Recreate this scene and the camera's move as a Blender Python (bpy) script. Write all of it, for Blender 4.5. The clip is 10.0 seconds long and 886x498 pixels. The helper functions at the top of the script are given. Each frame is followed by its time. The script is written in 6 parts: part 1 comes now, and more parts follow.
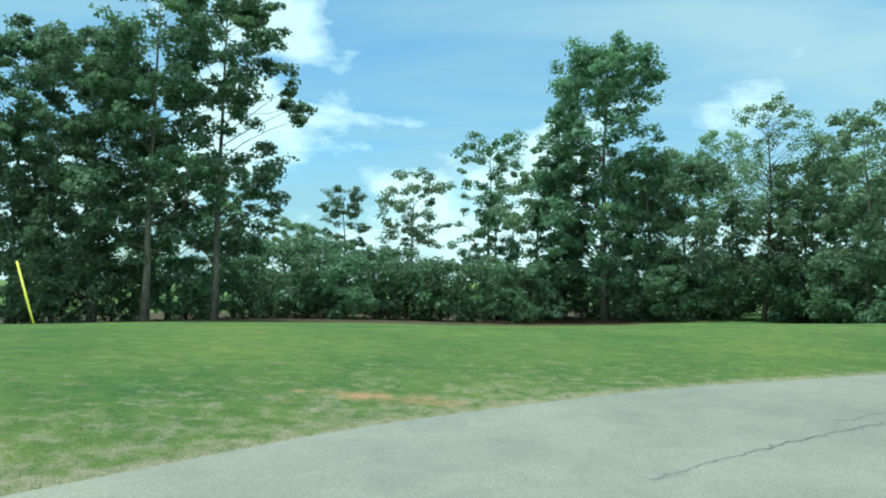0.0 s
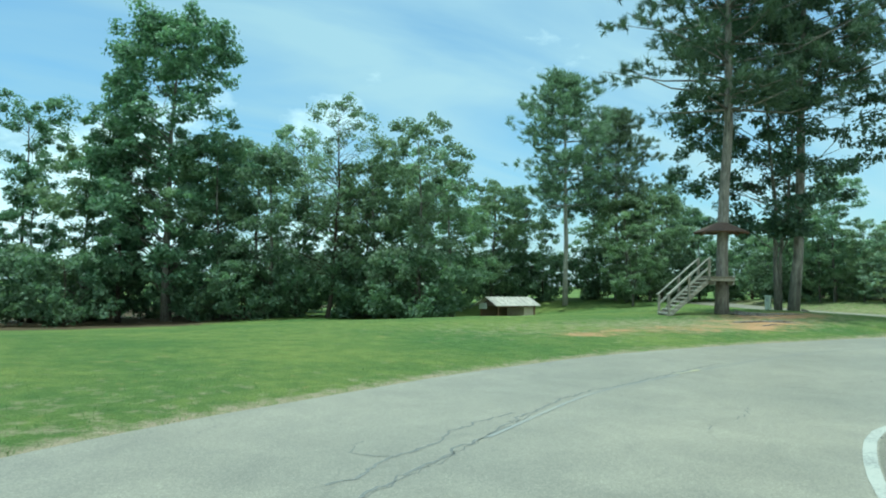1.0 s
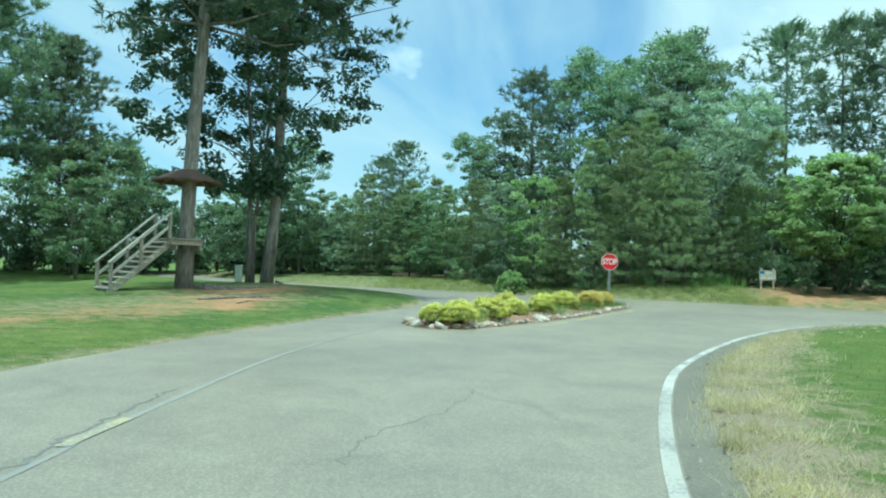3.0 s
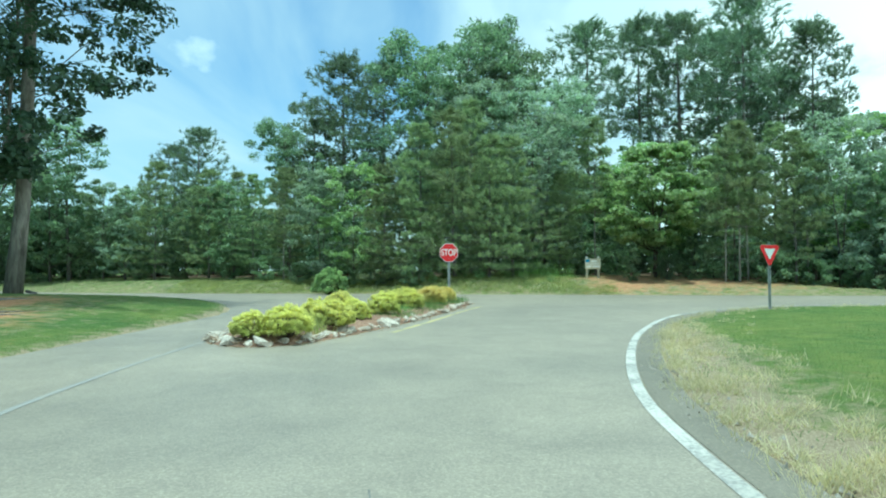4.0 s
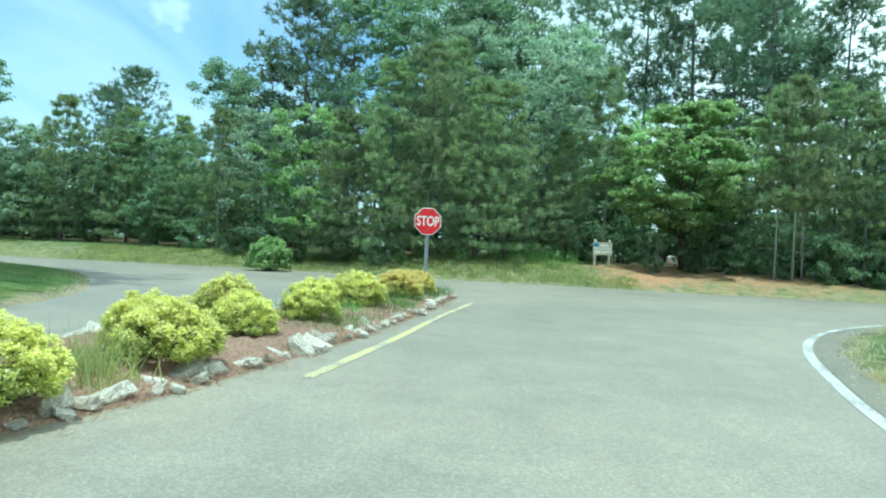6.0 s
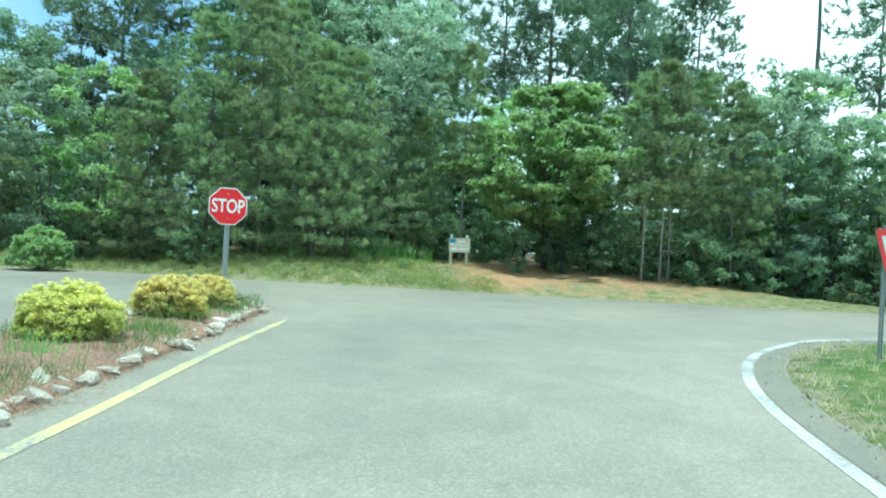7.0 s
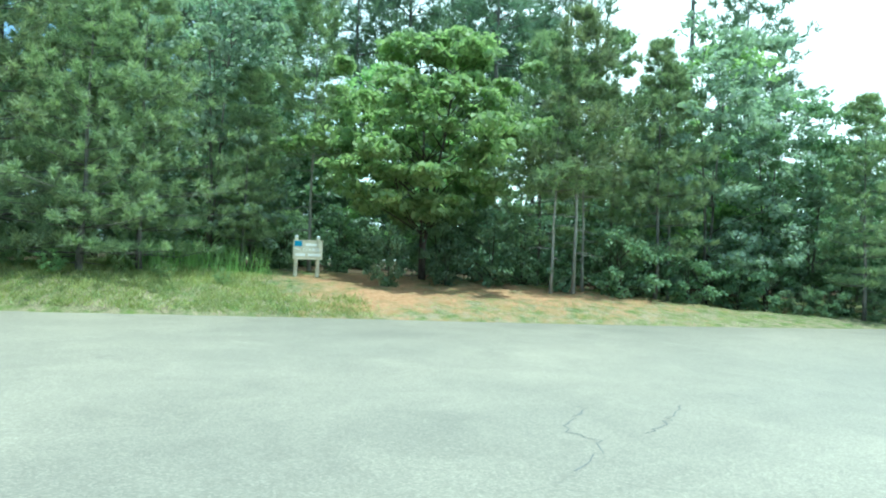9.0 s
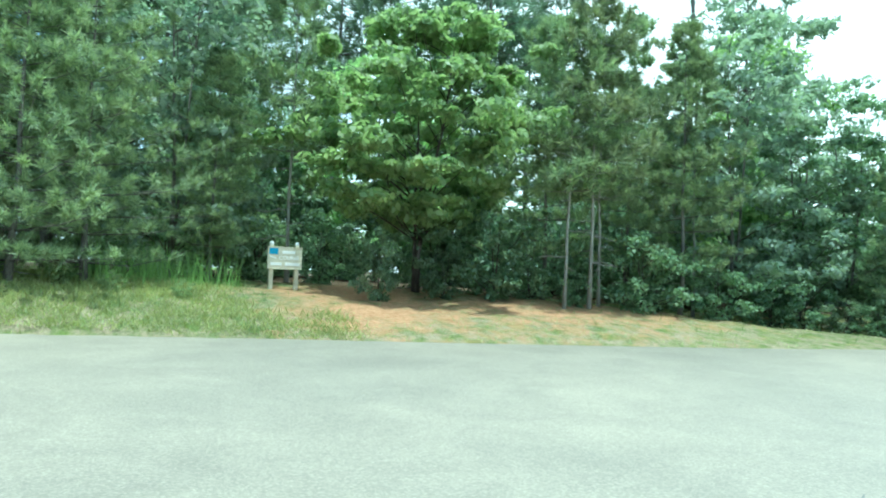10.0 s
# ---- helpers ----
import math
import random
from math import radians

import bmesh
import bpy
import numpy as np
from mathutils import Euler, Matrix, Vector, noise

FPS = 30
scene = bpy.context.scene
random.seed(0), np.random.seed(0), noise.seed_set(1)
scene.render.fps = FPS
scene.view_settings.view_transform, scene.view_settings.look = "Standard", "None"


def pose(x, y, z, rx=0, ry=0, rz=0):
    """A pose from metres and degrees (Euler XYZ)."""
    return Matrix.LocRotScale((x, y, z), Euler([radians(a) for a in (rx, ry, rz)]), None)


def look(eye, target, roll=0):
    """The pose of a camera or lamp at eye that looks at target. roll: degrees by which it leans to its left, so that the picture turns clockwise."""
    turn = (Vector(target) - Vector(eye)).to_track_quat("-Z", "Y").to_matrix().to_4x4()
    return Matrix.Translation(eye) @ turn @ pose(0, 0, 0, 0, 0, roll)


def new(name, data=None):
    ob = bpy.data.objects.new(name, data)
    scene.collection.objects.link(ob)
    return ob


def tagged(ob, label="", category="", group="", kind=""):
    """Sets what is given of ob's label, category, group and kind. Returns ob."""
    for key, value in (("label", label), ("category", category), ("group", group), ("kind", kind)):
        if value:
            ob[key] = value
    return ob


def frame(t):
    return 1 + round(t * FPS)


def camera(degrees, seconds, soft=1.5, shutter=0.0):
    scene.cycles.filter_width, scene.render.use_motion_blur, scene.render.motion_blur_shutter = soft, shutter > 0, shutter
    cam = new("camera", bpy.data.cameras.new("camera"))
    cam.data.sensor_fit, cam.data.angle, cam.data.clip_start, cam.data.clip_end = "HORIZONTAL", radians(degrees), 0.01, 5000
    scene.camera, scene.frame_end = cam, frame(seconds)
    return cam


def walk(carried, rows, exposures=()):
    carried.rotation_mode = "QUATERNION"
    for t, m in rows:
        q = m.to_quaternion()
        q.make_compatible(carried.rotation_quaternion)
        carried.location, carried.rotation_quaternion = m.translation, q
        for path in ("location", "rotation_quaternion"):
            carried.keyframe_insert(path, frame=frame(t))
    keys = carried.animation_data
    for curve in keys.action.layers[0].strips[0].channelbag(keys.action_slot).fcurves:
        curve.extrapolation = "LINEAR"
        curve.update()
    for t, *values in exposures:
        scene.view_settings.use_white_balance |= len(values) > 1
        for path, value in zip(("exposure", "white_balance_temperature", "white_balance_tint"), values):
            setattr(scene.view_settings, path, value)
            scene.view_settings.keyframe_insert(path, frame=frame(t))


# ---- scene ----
cam = camera(65.2, 10.0, soft=2.0)
PATH = [
    (0, (-0.35, -2.6, 1.8), (-0.487, -0.607, 1.892), 0.3),
    (0.3, (0.35, -1.3, 1.72), (0.547, 0.689, 1.838), -2.8),
    (0.5, (0.85, -0.5, 1.68), (1.313, 1.443, 1.806), -2.5),
    (0.6, (1.1, -0.1, 1.66), (1.67, 1.813, 1.812), -2.9),
    (1, (2.225, 1.686, 1.576), (3.204, 3.427, 1.676), 0.8),
    (1.5, (3.364, 3.082, 1.537), (4.734, 4.537, 1.637), 0.8),
    (2, (4.888, 4.452, 1.47), (6.503, 5.628, 1.567), 0.8),
    (2.5, (6.481, 5.602, 1.396), (8.28, 6.472, 1.448), 1.0),
    (3, (8.236, 6.504, 1.349), (10.134, 7.133, 1.402), 1.5),
    (3.2, (8.742, 6.883, 1.332), (10.679, 7.375, 1.412), 1.0),
    (4.3, (13.111, 8.269, 1.149), (15.11, 8.308, 1.191), -0.5),
    (4.5, (13.828, 8.416, 1.123), (15.792, 8.793, 1.154), 0.4),
    (4.9, (15.265, 8.685, 1.141), (17.194, 9.211, 1.091), 2.4),
    (5, (15.548, 8.639, 1.084), (17.485, 9.137, 1.038), 3.3),
    (5.3, (16.67, 8.675, 1.104), (18.642, 9.01, 1.075), 2.2),
    (5.5, (17.255, 8.563, 1.147), (19.24, 8.809, 1.137), 2.2),
    (6, (19.061, 8.425, 1.149), (21.061, 8.416, 1.144), 2.5),
    (6.2, (19.61, 8.39, 1.213), (21.606, 8.263, 1.211), 2.2),
    (7.3, (23.981, 7.422, 1.198), (25.92, 6.932, 1.195), 3.2),
    (7.5, (24.553, 7.382, 1.235), (26.479, 6.842, 1.231), 3.0),
    (8, (26.193, 6.931, 1.226), (28.076, 6.258, 1.255), 1.7),
    (8.5, (27.663, 6.529, 1.21), (29.501, 5.742, 1.242), 1.5),
    (9, (29.076, 6.174, 1.178), (30.895, 5.343, 1.216), 2.1),
    (9.5, (30.268, 5.805, 1.16), (32.08, 4.958, 1.186), 1.5),
    (10, (31.274, 5.566, 1.136), (33.069, 4.688, 1.21), 2.2),
]
EXPOSURES = [(0, 0.18, 5430, -23), (3, 0.27, 5350, -23), (4.5, 0.37, 5280, -22), (6, 0.50, 5190, -21), (8, 0.74, 5160, -20), (10, 0.93, 5130, -19)]
walk(cam, [(t, look(eye, target, roll)) for t, eye, target, roll in PATH], EXPOSURES)

# ---- world, sun, exposure ----
SUN_AZ, SUN_EL = 150.0, 80.0   # the sun's bearing (degrees, anticlockwise from +x) and height
sun_way = Vector((math.cos(radians(SUN_AZ)) * math.cos(radians(SUN_EL)), math.sin(radians(SUN_AZ)) * math.cos(radians(SUN_EL)), math.sin(radians(SUN_EL))))
sun = new("sun", bpy.data.lights.new("sun", "SUN"))
sun.data.energy, sun.data.angle, sun.data.color = 3.05, radians(1.5), (1.0, 0.96, 0.90)
sun.matrix_world = look(sun_way * 60, (0, 0, 0))

world = bpy.data.worlds.new("sky")
scene.world = world
world.use_nodes = True
wt = world.node_tree
wt.nodes.clear()


def ramp(tree, fac, stops):
    n = tree.nodes.new("ShaderNodeValToRGB")
    el = n.color_ramp.elements
    while len(el) < len(stops):
        el.new(0.5)
    for e, (p, c) in zip(el, stops):
        e.position, e.color = p, (*c, 1) if len(c) == 3 else c
    tree.links.new(fac, n.inputs["Fac"])
    return n


def math_node(tree, op, a, b=None, clamp=False):
    n = tree.nodes.new("ShaderNodeMath")
    n.operation, n.use_clamp = op, clamp
    for i, v in enumerate((a, b)):
        if v is None:
            continue
        if isinstance(v, (int, float)):
            n.inputs[i].default_value = v
        else:
            tree.links.new(v, n.inputs[i])
    return n.outputs[0]


def mix_col(tree, fac, a, b, blend="MIX"):
    n = tree.nodes.new("ShaderNodeMix")
    n.data_type, n.blend_type = "RGBA", blend
    for i, v in ((0, fac), (6, a), (7, b)):
        if isinstance(v, (int, float)):
            n.inputs[i].default_value = v
        elif isinstance(v, tuple):
            n.inputs[i].default_value = (*v, 1)
        else:
            tree.links.new(v, n.inputs[i])
    return n.outputs[2]


def noise_tex(tree, vec, scale, detail=4.0, rough=0.55, distort=0.0):
    n = tree.nodes.new("ShaderNodeTexNoise")
    n.inputs["Scale"].default_value, n.inputs["Detail"].default_value = scale, detail
    n.inputs["Roughness"].default_value, n.inputs["Distortion"].default_value = rough, distort
    if vec is not None:
        tree.links.new(vec, n.inputs["Vector"])
    return n


# sky: clear blue with streaks of high cloud and cumulus low down
sky = wt.nodes.new("ShaderNodeTexSky")
sky.sky_type, sky.sun_disc = "NISHITA", False
sky.sun_elevation, sky.sun_rotation = radians(SUN_EL), radians(90 - SUN_AZ)
sky.air_density, sky.dust_density, sky.ozone_density = 1.0, 1.2, 1.6
tc = wt.nodes.new("ShaderNodeTexCoord")
sep = wt.nodes.new("ShaderNodeSeparateXYZ")
wt.links.new(tc.outputs["Generated"], sep.inputs[0])
up = math_node(wt, "MAXIMUM", sep.outputs[2], 0.0)
den = math_node(wt, "ADD", up, 0.22)
flat = wt.nodes.new("ShaderNodeCombineXYZ")
wt.links.new(math_node(wt, "DIVIDE", sep.outputs[0], den), flat.inputs[0])
wt.links.new(math_node(wt, "DIVIDE", sep.outputs[1], den), flat.inputs[1])
streak_map = wt.nodes.new("ShaderNodeMapping")
streak_map.inputs["Rotation"].default_value = (0, 0, radians(35))
streak_map.inputs["Scale"].default_value = (0.55, 1.5, 1)
wt.links.new(flat.outputs[0], streak_map.inputs["Vector"])
high = noise_tex(wt, streak_map.outputs[0], 1.5, 6, 0.5, 0.5)
# the cloud thickens towards the south-east
veil = math_node(wt, "ADD", math_node(wt, "MULTIPLY", sep.outputs[0], 0.02), math_node(wt, "MAXIMUM", math_node(wt, "MULTIPLY", sep.outputs[1], -0.36), -0.03))
high_fac = ramp(wt, math_node(wt, "ADD", high.outputs["Fac"], veil), [(0.31, (0.06, 0.06, 0.06)), (0.62, (0.92, 0.92, 0.92))])
cum_map = wt.nodes.new("ShaderNodeMapping")
cum_map.inputs["Scale"].default_value = (1, 1, 1.9)
cum_map.inputs["Location"].default_value = (3.1, 1.7, 0.4)
wt.links.new(tc.outputs["Generated"], cum_map.inputs["Vector"])
cum = noise_tex(wt, cum_map.outputs[0], 3.4, 8, 0.56, 0.15)
low_band = ramp(wt, up, [(0.0, (0.09, 0.09, 0.09)), (0.22, (0.05, 0.05, 0.05)), (0.42, (-0.10, -0.10, -0.10)), (0.8, (-0.2, -0.2, -0.2))])
cum_fac = ramp(wt, math_node(wt, "SUBTRACT", math_node(wt, "ADD", cum.outputs["Fac"], low_band.outputs[0]), math_node(wt, "MAXIMUM", math_node(wt, "MULTIPLY", sep.outputs[0], 0.12), 0.0)), [(0.55, (0, 0, 0)), (0.64, (0.95, 0.95, 0.95))])
cum_tone = ramp(wt, cum.outputs["Fac"], [(0.5, (7.2, 7.5, 7.8)), (0.72, (5.0, 5.5, 6.0))])
deep = wt.nodes.new("ShaderNodeHueSaturation")
deep.inputs["Saturation"].default_value, deep.inputs["Value"].default_value = 1.15, 1.0
wt.links.new(sky.outputs[0], deep.inputs["Color"])
glare = ramp(wt, math_node(wt, "ADD", veil, 0.05), [(0.015, (3.0, 3.8, 4.6)), (0.045, (4.4, 5.0, 5.5)), (0.15, (5.2, 5.6, 5.8)), (0.27, (9.0, 9.2, 9.2))])
base = mix_col(wt, high_fac.outputs[0], deep.outputs[0], glare.outputs[0])
full = mix_col(wt, cum_fac.outputs[0], base, cum_tone.outputs[0])
bg = wt.nodes.new("ShaderNodeBackground")
bg.inputs["Strength"].default_value = 0.145
wt.links.new(full, bg.inputs["Color"])
wo = wt.nodes.new("ShaderNodeOutputWorld")
wt.links.new(bg.outputs[0], wo.inputs[0])


# ---- materials ----
def material(name, rough=0.8, metal=0.0, spec=0.3):
    m = bpy.data.materials.new(name)
    m.use_nodes = True
    t = m.node_tree
    b = t.nodes["Principled BSDF"]
    b.inputs["Roughness"].default_value, b.inputs["Metallic"].default_value = rough, metal
    b.inputs["Specular IOR Level"].default_value = spec
    return m, t, b


def coords(t, which="Object"):
    return t.nodes.new("ShaderNodeTexCoord").outputs[which]


def bump(t, b, height, strength, dist=0.02):
    n = t.nodes.new("ShaderNodeBump")
    n.inputs["Strength"].default_value, n.inputs["Distance"].default_value = strength, dist
    t.links.new(height, n.inputs["Height"])
    t.links.new(n.outputs[0], b.inputs["Normal"])


def leaf_material(name, dark, light, tint=None, through_amount=0.35, rough=0.55, top=None, tone_scale=1.6, vary=1.0):
    """Leaves: each leaf its own tone, each tree its own shift, light coming through."""
    m, t, b = material(name, rough, 0, 0.55)
    geo = t.nodes.new("ShaderNodeNewGeometry")
    oi = t.nodes.new("ShaderNodeObjectInfo")
    tone = noise_tex(t, coords(t, "Object"), tone_scale, 3, 0.6)
    mixed = math_node(t, "ADD", math_node(t, "MULTIPLY", geo.outputs["Random Per Island"], 0.45), math_node(t, "MULTIPLY", math_node(t, "SUBTRACT", tone.outputs["Fac"], 0.22), 1.05))
    col = ramp(t, mixed, [(0.05, dark), (0.75, light), (1.0, tint or light)]).outputs[0]
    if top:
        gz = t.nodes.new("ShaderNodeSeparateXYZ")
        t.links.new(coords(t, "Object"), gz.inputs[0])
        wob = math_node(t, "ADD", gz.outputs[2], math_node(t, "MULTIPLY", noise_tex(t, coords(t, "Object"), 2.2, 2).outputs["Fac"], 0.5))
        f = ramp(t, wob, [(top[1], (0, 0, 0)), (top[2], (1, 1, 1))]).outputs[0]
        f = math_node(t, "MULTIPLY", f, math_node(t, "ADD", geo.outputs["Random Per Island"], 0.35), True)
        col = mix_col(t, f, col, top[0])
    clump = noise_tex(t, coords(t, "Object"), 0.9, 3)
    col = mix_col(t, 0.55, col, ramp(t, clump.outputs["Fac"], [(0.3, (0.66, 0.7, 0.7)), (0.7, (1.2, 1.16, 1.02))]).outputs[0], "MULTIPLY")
    hs = t.nodes.new("ShaderNodeHueSaturation")
    t.links.new(math_node(t, "ADD", math_node(t, "MULTIPLY", oi.outputs["Random"], 0.03 * vary), 0.5 - 0.015 * vary), hs.inputs["Hue"])
    t.links.new(math_node(t, "ADD", math_node(t, "MULTIPLY", oi.outputs["Random"], 0.5 * vary), 1.0 - 0.22 * vary), hs.inputs["Value"])
    t.links.new(col, hs.inputs["Color"])
    t.links.new(hs.outputs[0], b.inputs["Base Color"])
    tr = t.nodes.new("ShaderNodeBsdfTranslucent")
    t.links.new(mix_col(t, 1.0, hs.outputs[0], (1.1, 1.2, 0.85), "MULTIPLY"), tr.inputs["Color"])
    mx = t.nodes.new("ShaderNodeMixShader")
    mx.inputs[0].default_value = through_amount
    t.links.new(b.outputs[0], mx.inputs[1])
    t.links.new(tr.outputs[0], mx.inputs[2])
    t.links.new(mx.outputs[0], t.nodes["Material Output"].inputs["Surface"])
    return m


LEAF_OAK = leaf_material("oak_leaves", (0.07, 0.128, 0.084), (0.195, 0.275, 0.175), None, 0.46, 0.48)
LEAF_FRESH = leaf_material("fresh_leaves", (0.17, 0.28, 0.12), (0.46, 0.57, 0.29), (0.60, 0.67, 0.42), 0.52, 0.45)
LEAF_GREY = leaf_material("pale_leaves", (0.195, 0.26, 0.215), (0.425, 0.505, 0.41), None, 0.48, 0.48)
LEAF_SHRUB = leaf_material("shrub_leaves", (0.11, 0.18, 0.11), (0.29, 0.375, 0.23), None, 0.48, 0.48)
LEAF_MID = leaf_material("mid_green_leaves", (0.125, 0.192, 0.13), (0.30, 0.38, 0.26), None, 0.46, 0.48)
NEEDLE = leaf_material("pine_needles", (0.11, 0.162, 0.122), (0.25, 0.32, 0.222), None, 0.40)
# darker copies of the pine and oak leaves: backlit shade put in the colour
NEEDLE_SHADE = leaf_material("shaded_pine_needles", (0.05, 0.085, 0.06), (0.13, 0.185, 0.115), None, 0.34)
LEAF_SHADE = leaf_material("shaded_oak_leaves", (0.035, 0.07, 0.048), (0.09, 0.135, 0.085), None, 0.30, 0.5)
NEEDLE_YOUNG = leaf_material("young_pine_needles", (0.10, 0.155, 0.092), (0.425, 0.49, 0.28), None, 0.42, tone_scale=2.0)
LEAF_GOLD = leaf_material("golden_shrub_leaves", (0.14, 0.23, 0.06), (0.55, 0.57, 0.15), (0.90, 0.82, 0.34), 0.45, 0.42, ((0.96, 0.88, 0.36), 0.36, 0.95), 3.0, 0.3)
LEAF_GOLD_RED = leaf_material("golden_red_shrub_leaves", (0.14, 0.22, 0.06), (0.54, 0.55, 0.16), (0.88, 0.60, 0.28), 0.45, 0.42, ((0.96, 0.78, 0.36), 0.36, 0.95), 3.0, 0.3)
GRASS_BLADE = leaf_material("grass_blades", (0.08, 0.14, 0.045), (0.18, 0.265, 0.085), (0.27, 0.29, 0.12), 0.35)
ISLAND_BLADE = leaf_material("fresh_grass_blades", (0.15, 0.25, 0.07), (0.32, 0.46, 0.15), (0.44, 0.50, 0.22), 0.4)
DRY_BLADE = leaf_material("dry_grass_blades", (0.42, 0.36, 0.22), (0.80, 0.71, 0.52), (0.42, 0.43, 0.22), 0.5)
VERGE_BLADE = leaf_material("verge_blades", (0.16, 0.22, 0.085), (0.36, 0.42, 0.18), (0.66, 0.60, 0.36), 0.4)
WEED_BLADE = leaf_material("weed_blades", (0.26, 0.32, 0.12), (0.57, 0.60, 0.26), (0.88, 0.78, 0.50), 0.5)


def bark_material(name, a, b_, scale=9.0):
    m, t, b = material(name, 0.92, 0, 0.15)
    mp = t.nodes.new("ShaderNodeMapping")
    mp.inputs["Scale"].default_value = (1, 1, 0.22)
    t.links.new(coords(t), mp.inputs["Vector"])
    n1 = noise_tex(t, mp.outputs[0], scale, 6, 0.65, 0.4)
    n2 = noise_tex(t, coords(t), 1.3, 3)
    c = ramp(t, n1.outputs["Fac"], [(0.32, a), (0.66, b_)]).outputs[0]
    c = mix_col(t, 0.6, c, ramp(t, n2.outputs["Fac"], [(0.3, (0.6, 0.6, 0.6)), (0.7, (1.25, 1.2, 1.15))]).outputs[0], "MULTIPLY")
    t.links.new(c, b.inputs["Base Color"])
    bump(t, b, n1.outputs["Fac"], 0.9, 0.04)
    return m


BARK_PINE = bark_material("pine_bark", (0.10, 0.09, 0.08), (0.31, 0.285, 0.255))
BARK_GREY = bark_material("grey_bark", (0.075, 0.07, 0.06), (0.25, 0.235, 0.205), 12)
BARK_DARK = bark_material("dark_bark", (0.04, 0.032, 0.027), (0.14, 0.115, 0.095), 10)
BARK_PALE = bark_material("pale_bark", (0.22, 0.21, 0.18), (0.46, 0.44, 0.40), 8)


def wood_material(name, a, b_, along=0):
    m, t, b = material(name, 0.85, 0, 0.2)
    mp = t.nodes.new("ShaderNodeMapping")
    sc = [14, 14, 14]
    sc[along] = 0.9
    mp.inputs["Scale"].default_value = sc
    t.links.new(coords(t), mp.inputs["Vector"])
    n1 = noise_tex(t, mp.outputs[0], 3.0, 6, 0.6, 0.3)
    n2 = noise_tex(t, coords(t), 1.7, 3)
    c = ramp(t, n1.outputs["Fac"], [(0.3, a), (0.7, b_)]).outputs[0]
    c = mix_col(t, 0.5, c, ramp(t, n2.outputs["Fac"], [(0.3, (0.65, 0.66, 0.64)), (0.7, (1.2, 1.18, 1.15))]).outputs[0], "MULTIPLY")
    t.links.new(c, b.inputs["Base Color"])
    bump(t, b, n1.outputs["Fac"], 0.4, 0.01)
    return m


WOOD_GREY = wood_material("weathered_wood", (0.19, 0.165, 0.135), (0.40, 0.36, 0.30))
WOOD_PALE = wood_material("pale_weathered_wood", (0.34, 0.32, 0.28), (0.56, 0.53, 0.47))
WOOD_BROWN = wood_material("brown_wood", (0.12, 0.07, 0.045), (0.26, 0.16, 0.11), 2)
SHINGLE = wood_material("brown_shingle", (0.07, 0.045, 0.038), (0.15, 0.105, 0.085), 2)
WOOD_CREAM = wood_material("cream_painted_wood", (0.66, 0.60, 0.44), (0.80, 0.75, 0.60))


def plain_material(name, col, rough=0.5, metal=0.0, vary=0.15, scale=6.0, spec=0.4):
    m, t, b = material(name, rough, metal, spec)
    n = noise_tex(t, coords(t), scale, 5, 0.6)
    c = mix_col(t, 1.0, col, ramp(t, n.outputs["Fac"], [(0.3, (1 - vary,) * 3), (0.7, (1 + vary * 0.6,) * 3)]).outputs[0], "MULTIPLY")
    t.links.new(c, b.inputs["Base Color"])
    bump(t, b, n.outputs["Fac"], 0.1, 0.005)
    return m


SIGN_RED = plain_material("sign_red", (0.66, 0.022, 0.03), 0.5, 0, 0.08, spec=0.25)
SIGN_WHITE = plain_material("sign_white", (0.80, 0.80, 0.78), 0.4, 0, 0.06)
SIGN_BLUE = plain_material("sign_blue", (0.05, 0.30, 0.50), 0.5, 0, 0.15)
SIGN_BACK = plain_material("bare_aluminium", (0.55, 0.56, 0.57), 0.45, 0.8, 0.1)
STEEL = plain_material("galvanised_steel", (0.40, 0.42, 0.42), 0.5, 0.7, 0.25, 20)
LETTER_WHITE = plain_material("letter_white", (0.90, 0.89, 0.84), 0.6, 0, 0.05)
BOX_GREEN = plain_material("cabinet_green_grey", (0.55, 0.60, 0.50), 0.55, 0, 0.12)
GUARD_YELLOW = plain_material("guard_yellow", (0.75, 0.66, 0.08), 0.5, 0, 0.1)
WIRE = plain_material("steel_wire", (0.25, 0.25, 0.25), 0.4, 0.8)
ROOF_METAL = plain_material("roof_metal", (0.50, 0.45, 0.40), 0.6, 0.0, 0.3, 2.5)
SHED_WALL = plain_material("shed_wall", (0.13, 0.09, 0.07), 0.8, 0, 0.25, 4)
SHED_BLOCK = plain_material("shed_block", (0.52, 0.44, 0.36), 0.9, 0, 0.25, 4)


def rock_material():
    m, t, b = material("rock", 0.9, 0, 0.25)
    oi = t.nodes.new("ShaderNodeObjectInfo")
    n1 = noise_tex(t, coords(t), 7, 6, 0.65, 0.3)
    c = ramp(t, n1.outputs["Fac"], [(0.28, (0.20, 0.165, 0.13)), (0.5, (0.46, 0.42, 0.36)), (0.72, (0.70, 0.67, 0.61))]).outputs[0]
    shade = ramp(t, oi.outputs["Random"], [(0.0, (0.75, 0.71, 0.66)), (0.4, (1.15, 1.12, 1.08)), (1.0, (1.5, 1.5, 1.47))]).outputs[0]
    t.links.new(mix_col(t, 1.0, c, shade, "MULTIPLY"), b.inputs["Base Color"])
    bump(t, b, n1.outputs["Fac"], 0.7, 0.03)
    return m


ROCK = rock_material()
GRAVEL = plain_material("gravel_grey", (0.36, 0.33, 0.28), 0.95, 0, 0.4, 30)


